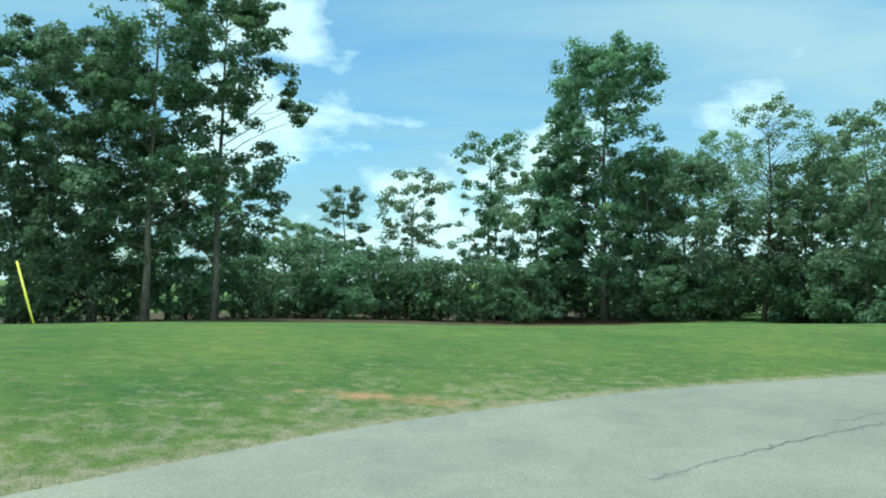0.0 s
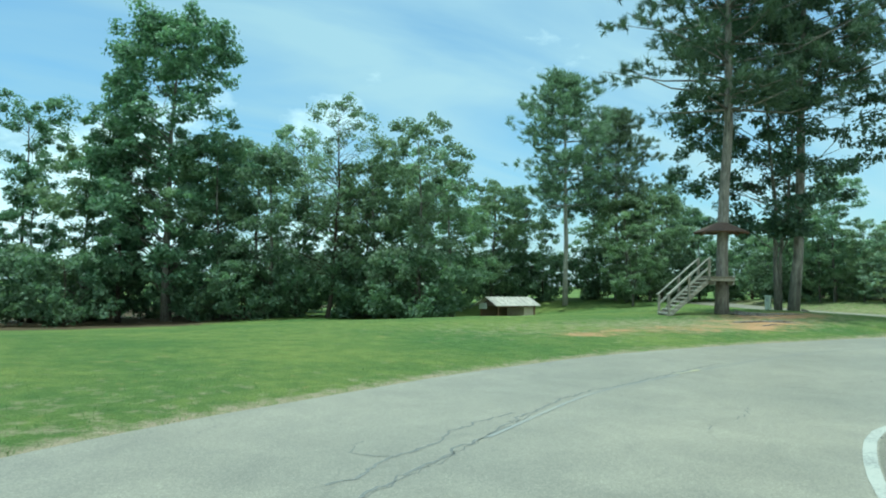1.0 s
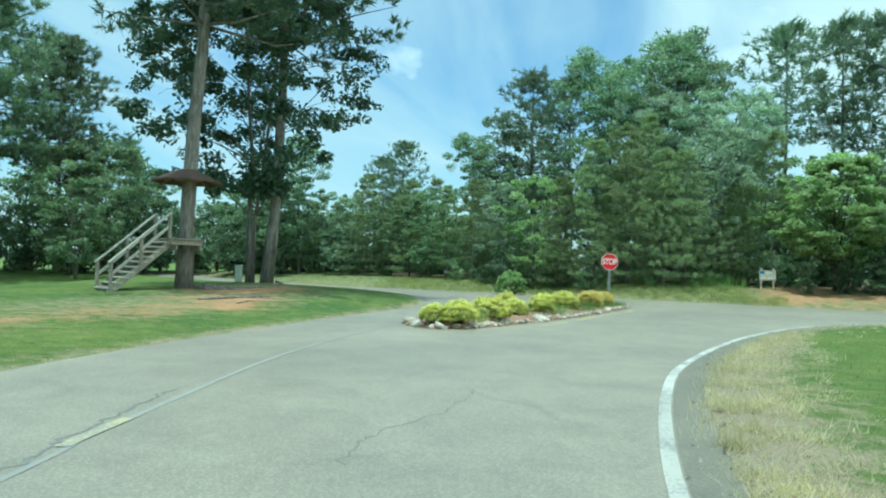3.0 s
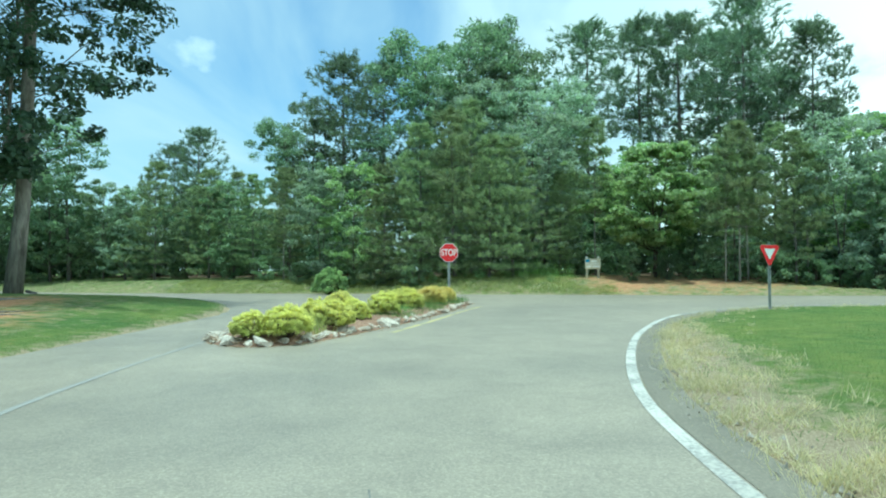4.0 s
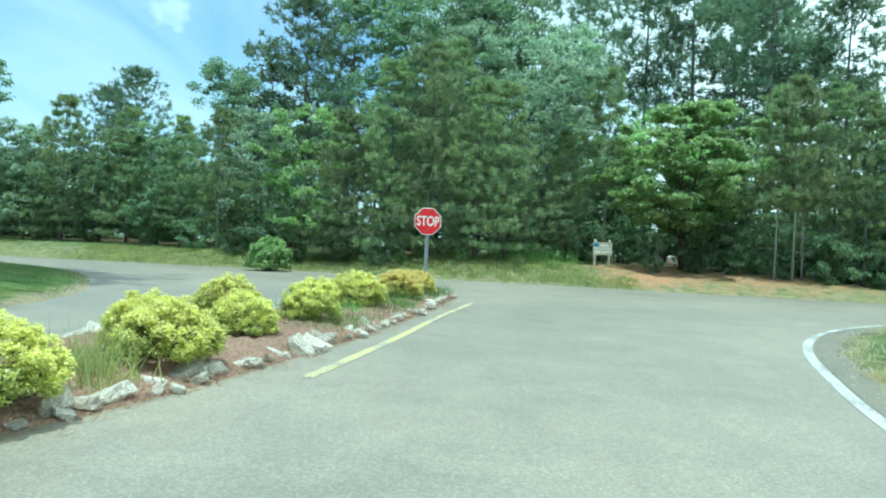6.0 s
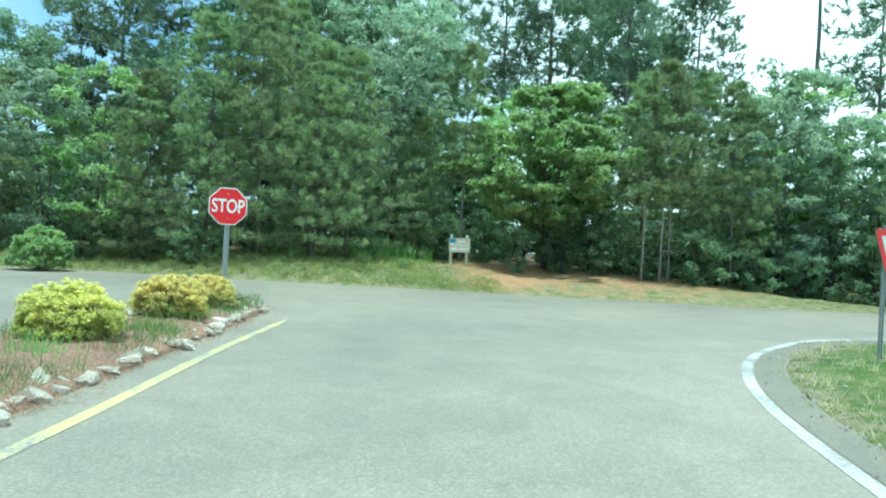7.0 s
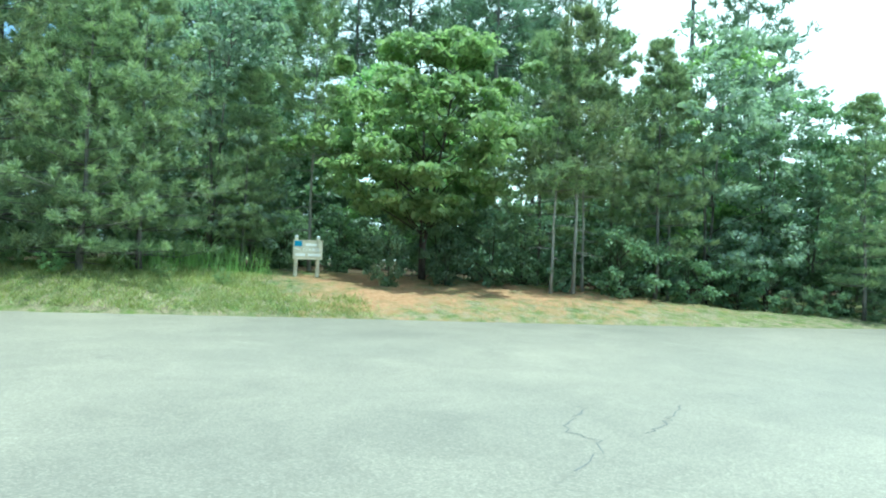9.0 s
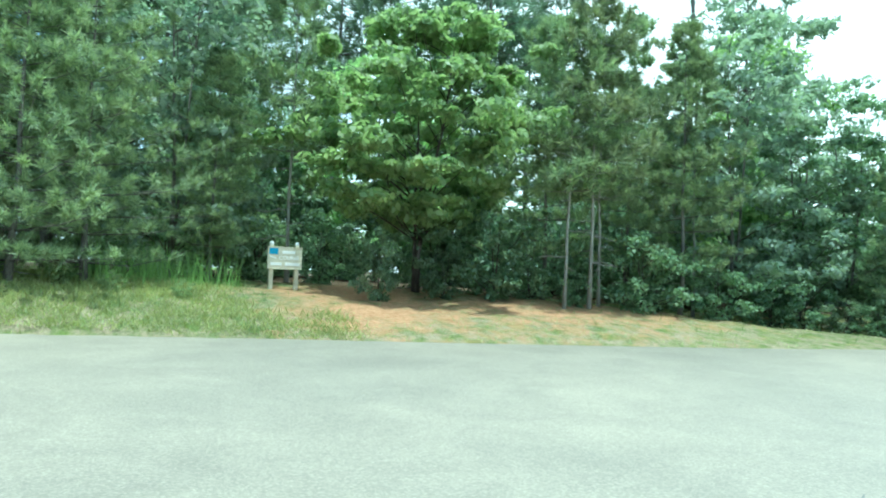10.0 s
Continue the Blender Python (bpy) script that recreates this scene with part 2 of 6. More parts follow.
def asphalt_material(name, worn=False):
    m, t, b = material(name, 0.56, 0, 0.6)
    pos = coords(t)
    fine = noise_tex(t, pos, 90, 3, 0.7)
    grit = t.nodes.new("ShaderNodeTexVoronoi")
    grit.inputs["Scale"].default_value = 75
    t.links.new(pos, grit.inputs["Vector"])
    mid = noise_tex(t, pos, 1.1, 7, 0.68, 0.6)
    big = noise_tex(t, pos, 0.23, 4, 0.5)
    c = ramp(t, grit.outputs["Color"], [(0.1, (0.226, 0.202, 0.163)), (0.6, (0.289, 0.257, 0.206)), (0.95, (0.383, 0.34, 0.272))]).outputs[0]
    c = mix_col(t, 0.8, c, ramp(t, mid.outputs["Fac"], [(0.3, (0.80, 0.80, 0.80)), (0.7, (1.16, 1.15, 1.12))]).outputs[0], "MULTIPLY")
    c = mix_col(t, 0.8, c, ramp(t, big.outputs["Fac"], [(0.32, (0.82, 0.83, 0.83)), (0.66, (1.12, 1.1, 1.06))]).outputs[0], "MULTIPLY")
    # thin crazed cracks, only in patches
    warp = t.nodes.new("ShaderNodeMapping")
    wn = noise_tex(t, pos, 1.2, 4)
    add = t.nodes.new("ShaderNodeVectorMath")
    add.operation = "MULTIPLY_ADD"
    t.links.new(wn.outputs["Color"], add.inputs[0])
    add.inputs[1].default_value = (0.9, 0.9, 0)
    t.links.new(pos, add.inputs[2])
    vor = t.nodes.new("ShaderNodeTexVoronoi")
    vor.feature = "DISTANCE_TO_EDGE"
    vor.inputs["Scale"].default_value = 0.5
    t.links.new(add.outputs[0], vor.inputs["Vector"])
    line = ramp(t, vor.outputs["Distance"], [(0.0, (1, 1, 1)), (0.007, (0, 0, 0))]).outputs[0]
    patch = ramp(t, noise_tex(t, pos, 0.33, 3).outputs["Fac"], [(0.47, (0, 0, 0)), (0.6, (1, 1, 1))]).outputs[0]
    crack = math_node(t, "MULTIPLY", math_node(t, "MULTIPLY", line, patch), 0.2)
    if worn:
        c = mix_col(t, 1.0, c, (0.72, 0.72, 0.70), "MULTIPLY")
    c = mix_col(t, crack, c, (0.07, 0.07, 0.065))
    t.links.new(c, b.inputs["Base Color"])
    bump(t, b, math_node(t, "SUBTRACT", fine.outputs["Fac"], math_node(t, "MULTIPLY", crack, 2.0)), 0.2, 0.005)
    return m


ASPHALT = asphalt_material("asphalt")


def paint_material(name, col, wear=0.5):
    """Road paint worn through to the asphalt."""
    m, t, b = material(name, 0.75, 0, 0.3)
    pos = coords(t)
    n1 = noise_tex(t, pos, 26, 5, 0.7)
    n2 = noise_tex(t, pos, 1.1, 4, 0.6)
    f = math_node(t, "ADD", math_node(t, "MULTIPLY", n1.outputs["Fac"], 0.6), math_node(t, "MULTIPLY", n2.outputs["Fac"], 0.6))
    k = ramp(t, f, [(wear, (0, 0, 0)), (wear + 0.12, (1, 1, 1))]).outputs[0]
    t.links.new(mix_col(t, k, (0.275, 0.268, 0.248), col), b.inputs["Base Color"])
    return m


PAINT_WHITE = paint_material("road_paint_white", (0.54, 0.52, 0.465), 0.52)
PAINT_WORN = paint_material("road_paint_worn", (0.45, 0.43, 0.38), 0.51)
PAINT_YELLOW = paint_material("road_paint_yellow", (0.55, 0.475, 0.22), 0.51)
PAINT_DASH = paint_material("road_paint_fresh_yellow", (0.46, 0.40, 0.24), 0.50)
PAINT_FADED = paint_material("road_paint_faded", (0.325, 0.305, 0.255), 0.57)
SHOULDER = asphalt_material("dark_broken_asphalt", True)
CRACK = plain_material("crack_dark", (0.145, 0.14, 0.13), 0.95, 0, 0.4, 30)
CRACK_SOFT = plain_material("crack_grey", (0.215, 0.21, 0.195), 0.95, 0, 0.4, 30)


def ground_material():
    """Mown grass, dry by the edges, bare red clay in patches, litter under the trees. The mix follows the plan (x, y)."""
    m, t, b = material("grass_ground", 0.95, 0, 0.1)
    pos = coords(t)
    fine = noise_tex(t, pos, 38, 4, 0.75)
    mid = noise_tex(t, pos, 2.3, 6, 0.62, 0.2)
    big = noise_tex(t, pos, 0.21, 4, 0.55)
    grass = ramp(t, fine.outputs["Fac"], [(0.3, (0.088, 0.13, 0.042)), (0.55, (0.17, 0.235, 0.078)), (0.78, (0.265, 0.315, 0.125))]).outputs[0]
    grass = mix_col(t, 0.75, grass, ramp(t, mid.outputs["Fac"], [(0.3, (0.55, 0.66, 0.62)), (0.7, (1.3, 1.18, 1.05))]).outputs[0], "MULTIPLY")
    grass = mix_col(t, 0.8, grass, ramp(t, big.outputs["Fac"], [(0.33, (0.6, 0.74, 0.7)), (0.66, (1.3, 1.12, 1.0))]).outputs[0], "MULTIPLY")
    straw = ramp(t, fine.outputs["Fac"], [(0.3, (0.22, 0.172, 0.108)), (0.7, (0.52, 0.435, 0.30))]).outputs[0]
    clay = ramp(t, noise_tex(t, pos, 9, 6, 0.7).outputs["Fac"], [(0.3, (0.36, 0.185, 0.092)), (0.7, (0.60, 0.37, 0.205))]).outputs[0]
    litter = ramp(t, noise_tex(t, pos, 14, 6, 0.7).outputs["Fac"], [(0.3, (0.045, 0.035, 0.022)), (0.7, (0.16, 0.115, 0.07))]).outputs[0]
    dryness = t.nodes.new("ShaderNodeAttribute")
    dryness.attribute_name = "cover"
    cv = t.nodes.new("ShaderNodeSeparateColor")
    t.links.new(dryness.outputs["Color"], cv.inputs[0])

    def blotch(amount, scale, soft=0.12):
        n = noise_tex(t, pos, scale, 6, 0.68, 0.3)
        return ramp(t, math_node(t, "ADD", math_node(t, "MULTIPLY", math_node(t, "SUBTRACT", n.outputs["Fac"], 0.5), 1.9), amount), [(0.5 - soft, (0, 0, 0)), (0.5 + soft, (1, 1, 1))]).outputs[0]

    c = mix_col(t, blotch(cv.outputs[0], 3.2, 0.26), grass, straw)
    c = mix_col(t, blotch(cv.outputs[1], 2.1, 0.28), c, clay)
    c = mix_col(t, blotch(cv.outputs[2], 2.0), c, litter)
    t.links.new(c, b.inputs["Base Color"])
    bump(t, b, fine.outputs["Fac"], 0.8, 0.05)
    return m


GROUND = ground_material()


def mulch_material():
    m, t, b = material("pine_straw_mulch", 0.95, 0, 0.1)
    mp = t.nodes.new("ShaderNodeMapping")
    mp.inputs["Scale"].default_value = (1, 3, 1)
    t.links.new(coords(t), mp.inputs["Vector"])
    n = noise_tex(t, mp.outputs[0], 18, 6, 0.7, 0.6)
    n2 = noise_tex(t, coords(t), 1.6, 3)
    c = ramp(t, n.outputs["Fac"], [(0.3, (0.15, 0.09, 0.065)), (0.55, (0.35, 0.225, 0.16)), (0.75, (0.52, 0.39, 0.29))]).outputs[0]
    c = mix_col(t, 0.6, c, ramp(t, n2.outputs["Fac"], [(0.3, (0.7, 0.7, 0.7)), (0.7, (1.2, 1.2, 1.2))]).outputs[0], "MULTIPLY")
    t.links.new(c, b.inputs["Base Color"])
    bump(t, b, n.outputs["Fac"], 0.8, 0.03)
    return m


MULCH = mulch_material()
STRAW = leaf_material("fallen_pine_needles", (0.20, 0.12, 0.075), (0.44, 0.29, 0.19), (0.52, 0.42, 0.30), 0.1, 0.8)


# ---- building helpers ----
rng = np.random.default_rng(7)


def mesh_from(name, verts, faces, mats, smooth=False):
    me = bpy.data.meshes.new(name)
    me.from_pydata([tuple(v) for v in verts], [], [tuple(f) for f in faces])
    for m in mats:
        me.materials.append(m)
    if smooth:
        me.polygons.foreach_set("use_smooth", [True] * len(me.polygons))
    me.update()
    return me


def soup(name, verts, per, mat):
    """A mesh of many loose faces with `per` corners each, from an (n * per, 3) array."""
    n = len(verts) // per
    me = bpy.data.meshes.new(name)
    me.vertices.add(len(verts))
    me.vertices.foreach_set("co", np.asarray(verts, np.float32).ravel())
    me.loops.add(n * per)
    me.loops.foreach_set("vertex_index", np.arange(n * per, dtype=np.int32))
    me.polygons.add(n)
    me.polygons.foreach_set("loop_start", np.arange(0, n * per, per, dtype=np.int32))
    me.polygons.foreach_set("loop_total", np.full(n, per, dtype=np.int32))
    me.materials.append(mat)
    me.update(calc_edges=True)
    me.validate()
    return me


def child(name, data, parent, label=""):
    ob = new(name, data)
    ob.parent = parent
    return tagged(ob, label)


def part(name, bm, mat, parent, label="", smooth=False):
    me = bpy.data.meshes.new(name)
    bm.to_mesh(me)
    bm.free()
    me.materials.append(mat)
    if smooth:
        me.polygons.foreach_set("use_smooth", [True] * len(me.polygons))
    return child(name, me, parent, label)


def thing(name, m, label, category, group="", kind=""):
    ob = new(name)
    ob.empty_display_size = 0.2
    ob.matrix_world = m
    return tagged(ob, label, category, group, kind)


def box_bm(sx, sy, sz, m=None, bevel=0.008, bm=None):
    """A bevelled box with its middle at the pose m."""
    b = bmesh.new()
    bmesh.ops.create_cube(b, size=1.0)
    bmesh.ops.scale(b, vec=(sx, sy, sz), verts=b.verts)
    if bevel:
        bmesh.ops.bevel(b, geom=b.edges[:], offset=bevel, segments=1, affect="EDGES")
    if m is not None:
        bmesh.ops.transform(b, matrix=m, verts=b.verts)
    if bm is None:
        return b
    tmp = bpy.data.meshes.new("tmp")
    b.to_mesh(tmp)
    b.free()
    bm.from_mesh(tmp)
    bpy.data.meshes.remove(tmp)
    return bm


def between(a, b, w, h, bevel=0.008, up_hint=(0, 0, 1)):
    """A beam w wide and h deep from a to b."""
    a, b = Vector(a), Vector(b)
    x = (b - a).normalized()
    y = Vector(up_hint).cross(x)
    y = y.normalized() if y.length > 1e-4 else Vector((0, 1, 0))
    z = x.cross(y)
    m = Matrix((x, y, z)).transposed().to_4x4()
    m.translation = (a + b) / 2
    return box_bm((b - a).length, w, h, m, bevel)


def tube(points, radii, sides=7):
    """Rings of a tapered tube through the points: verts, faces."""
    pts = np.asarray(points, float)
    tang = np.gradient(pts, axis=0)
    tang /= np.linalg.norm(tang, axis=1)[:, None] + 1e-9
    ref = np.array([0.31, 0.95, 0.02]) if abs(tang[0][2]) > 0.7 else np.array([0.0, 0.0, 1.0])
    u = np.cross(tang, ref)
    u /= np.linalg.norm(u, axis=1)[:, None] + 1e-9
    v = np.cross(tang, u)
    ang = np.linspace(0, 2 * np.pi, sides, endpoint=False)
    r = np.asarray(radii, float)[:, None, None]
    ring = pts[:, None, :] + r * (np.cos(ang)[None, :, None] * u[:, None, :] + np.sin(ang)[None, :, None] * v[:, None, :])
    faces = []
    for i in range(len(pts) - 1):
        for j in range(sides):
            k = (j + 1) % sides
            faces.append((i * sides + j, i * sides + k, (i + 1) * sides + k, (i + 1) * sides + j))
    faces.append(tuple(range(sides))[::-1])
    faces.append(tuple((len(pts) - 1) * sides + j for j in range(sides)))
    return ring.reshape(-1, 3), faces


class Tubes:
    """Collects tubes into one mesh."""

    def __init__(self):
        self.v, self.f, self.n = [], [], 0

    def add(self, points, radii, sides=7):
        v, f = tube(points, radii, sides)
        self.v.append(v)
        self.f += [tuple(i + self.n for i in q) for q in f]
        self.n += len(v)

    def mesh(self, name, mat):
        return mesh_from(name, np.concatenate(self.v), self.f, [mat], True)


def smooth_line(pts, step=0.5):
    """A Catmull-Rom curve through plan points, at even steps."""
    p = np.asarray(pts, float)
    p = np.vstack([2 * p[0] - p[1], p, 2 * p[-1] - p[-2]])
    out = []
    for i in range(1, len(p) - 2):
        n = max(2, int(np.linalg.norm(p[i + 1] - p[i]) / step))
        for s in np.arange(n) / n:
            a, b, c, d = p[i - 1], p[i], p[i + 1], p[i + 2]
            out.append(0.5 * (2 * b + (c - a) * s + (2 * a - 5 * b + 4 * c - d) * s * s + (3 * b - a - 3 * c + d) * s ** 3))
    out.append(p[-2])
    return np.array(out)


def offset_line(line, d):
    t = np.gradient(line, axis=0)
    t /= np.linalg.norm(t, axis=1)[:, None]
    return line + d * np.stack([-t[:, 1], t[:, 0]], 1)


# ---- plan: road edges, island ----
EDGE_NORTH = smooth_line([(-22, -18), (-13, -7), (-6, 1.0), (-2.5, 5.3), (-1.1, 6.65), (0.2, 7.7), (1.7, 8.8), (3.5, 9.9), (5.8, 11.0), (8.2, 12.1), (10.7, 12.98), (13.3, 13.72), (16.2, 14.2),
                          (20.0, 14.52), (25.5, 14.64), (29.4, 14.75), (32.0, 15.2), (35.1, 16.5), (39.2, 19.3), (42.2, 23.4), (44.5, 28.4), (48, 35), (60, 55)])
EDGE_EAST = smooth_line([(66, 52), (54, 38), (49.2, 29.5), (47.2, 22.5), (46.0, 16), (44.7, 10.5), (43.6, 7), (42.5, 3), (41.15, -1.5), (39.9, -7), (39.1, -14), (37, -40), (33, -70)])
LINE_RIGHT = smooth_line([(24, -70), (30.2, -40), (32.6, -14), (33.3, -7), (33.25, -3.2), (32.8, -0.88), (32.1, 0.24), (31.35, 1.19), (30.35, 2.14), (29.2, 2.95), (27.9, 3.66), (26.3, 4.33), (24.1, 5.13), (21.2, 5.90),
                          (18.5, 6.41), (16.4, 6.54), (14.4, 6.53), (12.7, 6.44), (11.2, 6.25), (9.7, 5.85), (7.2, 4.2), (4.5, 1.3), (1.2, -4.5), (-4, -16)])
EDGE_SOUTH = offset_line(LINE_RIGHT, 0.42)
ROAD = np.vstack([EDGE_NORTH, EDGE_EAST, EDGE_SOUTH])
ROAD_SIDE = np.array([0] * len(EDGE_NORTH) + [1] * len(EDGE_EAST) + [2] * len(EDGE_SOUTH))


def inside(poly, x, y):
    x, y = np.asarray(x, float), np.asarray(y, float)
    q = np.roll(poly, -1, axis=0)
    ax, ay, bx, by = poly[:, 0], poly[:, 1], q[:, 0], q[:, 1]
    slope = (bx - ax) / (by - ay + 1e-12)
    out = np.zeros(x.size, bool)
    xf, yf = x.ravel(), y.ravel()
    for k in range(0, x.size, 4000):
        px, py = xf[k:k + 4000, None], yf[k:k + 4000, None]
        out[k:k + 4000] = (((ay > py) != (by > py)) & (px < slope * (py - ay) + ax)).sum(1) % 2 == 1
    return out.reshape(x.shape)


SEG_A, SEG_B = ROAD, np.roll(ROAD, -1, axis=0)
SEG_D = SEG_B - SEG_A
SEG_L = (SEG_D ** 2).sum(1) + 1e-12
PLAN = {}


def road_exact(x, y):
    d, side = np.empty(x.size), np.empty(x.size, int)
    for k in range(0, x.size, 3000):
        rx, ry = x[k:k + 3000, None] - SEG_A[:, 0], y[k:k + 3000, None] - SEG_A[:, 1]
        u = np.clip((rx * SEG_D[:, 0] + ry * SEG_D[:, 1]) / SEG_L, 0, 1)
        e = (rx - u * SEG_D[:, 0]) ** 2 + (ry - u * SEG_D[:, 1]) ** 2
        n = e.argmin(1)
        d[k:k + 3000], side[k:k + 3000] = np.sqrt(e[np.arange(len(n)), n]), ROAD_SIDE[n]
    return np.where(inside(ROAD, x, y), -d, d), side


def road_distance(x, y):
    """Metres outside the asphalt (negative within), and the nearest side: 0 north, 1 east, 2 south. Many points are read from a fine grid."""
    x, y = np.asarray(x, float).ravel(), np.asarray(y, float).ravel()
    x0, x1, y0, y1, h = -12.0, 64.0, -32.0, 46.0, 0.25
    if x.size < 3000 or x.min() < x0 or x.max() > x1 - h or y.min() < y0 or y.max() > y1 - h:
        return road_exact(x, y)
    if not PLAN:
        mx, my = np.meshgrid(np.arange(x0, x1 + h, h), np.arange(y0, y1 + h, h))
        d, side = road_exact(mx.ravel(), my.ravel())
        PLAN["d"], PLAN["side"] = d.reshape(mx.shape), side.reshape(mx.shape)
    u, v = (x - x0) / h, (y - y0) / h
    i, j = u.astype(int), v.astype(int)
    u, v = u - i, v - j
    g = PLAN["d"]
    d = (g[j, i] * (1 - u) + g[j, i + 1] * u) * (1 - v) + (g[j + 1, i] * (1 - u) + g[j + 1, i + 1] * u) * v
    return d, PLAN["side"][(j + (v > 0.5)), (i + (u > 0.5))]


def lumps(x, y, scale, seed=0.0):
    x, y = np.asarray(x, float), np.asarray(y, float)
    return (np.sin(x / scale * 1.7 + 1.3 + seed) * np.cos(y / scale * 1.3 - 0.7 * seed) + 0.6 * np.sin(x / scale * 3.1 - y / scale * 2.3 + seed * 2.1)
            + 0.4 * np.sin(x / scale * 5.9 + y / scale * 6.7 + seed)) / 2.0


def land(x, y):
    """The height of the ground."""
    d, side = road_distance(x, y)
    x, y = np.asarray(x, float).ravel(), np.asarray(y, float).ravel()
    o = np.maximum(d, 0)
    knoll = 0.28 * np.exp(-((x - 31) ** 2 + (y - 22.5) ** 2) / 36.0)
    far = np.maximum(o - 10.5, 0)
    dip = 1.85 * np.exp(-((x - 35.5) ** 2 + (y - 51) ** 2) / 95.0)
    north = np.interp(x, [-22, -11, -3, 3, 12, 18], [1.0, 0.62, 0.32, 0.18, 0.20, 0.28]) * (1 - np.exp(-o / 2.8)) + knoll - dip - 4.0 * (1 - np.exp(-far ** 1.25 / 105.0))
    east = 0.80 * (1 - np.exp(-o / 2.8)) + 0.10 * lumps(x, y, 2.1) * np.clip(o / 2, 0, 1) + 0.32 * np.exp(-((x - 47.0) ** 2 + (y - 6.8) ** 2) / 11.0) - 0.35 * np.clip((-3.0 - y) / 6, 0, 1) * np.clip(o / 3, 0, 1)
    south = 0.10 * (1 - np.exp(-o / 2.0))
    z = np.choose(side, [north, east, south])
    z = z + 0.025 * lumps(x, y, 1.7, 2.0) * np.clip(o / 1.0, 0, 1)
    return np.where(d < 0, np.maximum(-0.12, -0.02 + d * 0.25), z + 0.004)


def land1(x, y):
    return float(land([x], [y])[0])


# ---- ground: one sheet to the horizon ----
def axis(lo, hi, step, far):
    inner = np.arange(lo, hi + 1e-6, step)
    grow = step * 1.22 ** np.arange(1, 60)
    run = np.cumsum(grow)
    run = run[run < far]
    return np.concatenate([lo - run[::-1], inner, hi + run])


gx, gy = axis(-10, 52, 0.32, 2600), axis(-12, 34, 0.32, 2600)
GX, GY = np.meshgrid(gx, gy)
GZ = land(GX, GY).reshape(GX.shape)
gv = np.stack([GX.ravel(), GY.ravel(), GZ.ravel()], 1)
nx, ny = len(gx), len(gy)
idx = np.arange(nx * ny).reshape(ny, nx)
gf = np.stack([idx[:-1, :-1].ravel(), idx[:-1, 1:].ravel(), idx[1:, 1:].ravel(), idx[1:, :-1].ravel()], 1)
ground_me = mesh_from("ground", gv, gf.tolist(), [GROUND], True)
gd, gs = road_distance(GX, GY)
gxr, gyr = GX.ravel(), GY.ravel()
dry = np.where(gs == 2, 1.5 * np.exp(-np.maximum(gd, 0) / 0.85) * np.where((gyr < 3.8) & (gxr > 20), 0.35, 1.0), 0.85 * np.exp(-np.maximum(gd, 0) / 0.32))
dry = np.where(gs == 1, 0.50 - 0.03 * np.maximum(gd, 0), dry)
dry = np.maximum(dry, 0.48 * np.exp(-(((gxr - 23.0) / 12.0) ** 2 + ((gyr - 19.2) / 3.4) ** 2)))


dry = np.maximum(dry, np.where(gs == 0, 0.44 * np.exp(-np.maximum(gd, 0) / 4.0) * np.clip((8 - gxr) / 8, 0, 1), 0))


def spot(cx, cy, rx, ry, amount):
    return amount * np.exp(-(((gxr - cx) / rx) ** 2 + ((gyr - cy) / ry) ** 2))


clay = np.maximum.reduce([spot(21.5, 17.8, 6.0, 1.5, 0.46), spot(23.4, 17.3, 1.5, 0.9, 0.90), spot(25.3, 18.3, 2.2, 1.1, 0.92), spot(15.8, 17.2, 1.2, 0.6, 0.88), spot(17.5, 17.8, 0.9, 0.45, 0.80), spot(20.3, 18.4, 1.2, 0.5, 0.70), spot(28.6, 20.1, 3.0, 1.5, 0.86), spot(25.4, 19.6, 2.2, 0.7, 0.52), spot(45.8, 0.2, 3.0, 3.0, 0.80), spot(44.6, -2.6, 2.2, 4.0, 0.70), spot(43.7, 0.6, 1.9, 2.3, 0.84), spot(43.6, -3.4, 2.6, 4.5, 0.72),
                          spot(-1.9, 7.5, 1.6, 0.35, 0.60), spot(43.0, -9.5, 2.0, 4.4, 0.45)])
litter = np.where(gs == 1, np.clip((gd - 5.4) / 2.5, 0, 0.95), np.where(gs == 0, np.clip((gd - 38) / 8, 0, 0.8) * (gd < 90), 0))
cover = np.ones((len(gv), 4), np.float32)
cover[:, 0], cover[:, 1], cover[:, 2] = dry, clay, litter
att = ground_me.color_attributes.new("cover", "FLOAT_COLOR", "POINT")
att.data.foreach_set("color", cover.ravel())
ground = tagged(new("ground", ground_me), "mown green lawn with dry edges and patches of bare red clay", "ground", kind="structure")

# ---- road ----
road_bm = bmesh.new()
rv = [road_bm.verts.new((px, py, 0.0)) for px, py in ROAD]
road_bm.faces.new(rv)
bmesh.ops.triangulate(road_bm, faces=road_bm.faces[:])
bmesh.ops.recalc_face_normals(road_bm, faces=road_bm.faces[:])
edge = [e for e in road_bm.edges if e.is_boundary]
ext = bmesh.ops.extrude_edge_only(road_bm, edges=edge)
for v in [g for g in ext["geom"] if isinstance(g, bmesh.types.BMVert)]:
    v.co.z -= 0.12
road_me = bpy.data.meshes.new("road")
road_bm.to_mesh(road_me)
road_bm.free()
road_me.materials.append(ASPHALT)
if road_me.polygons[0].normal.z < 0:
    road_me.flip_normals()
road = tagged(new("road", road_me), "pale worn asphalt road with cracks, curving to a junction", "road", kind="structure")


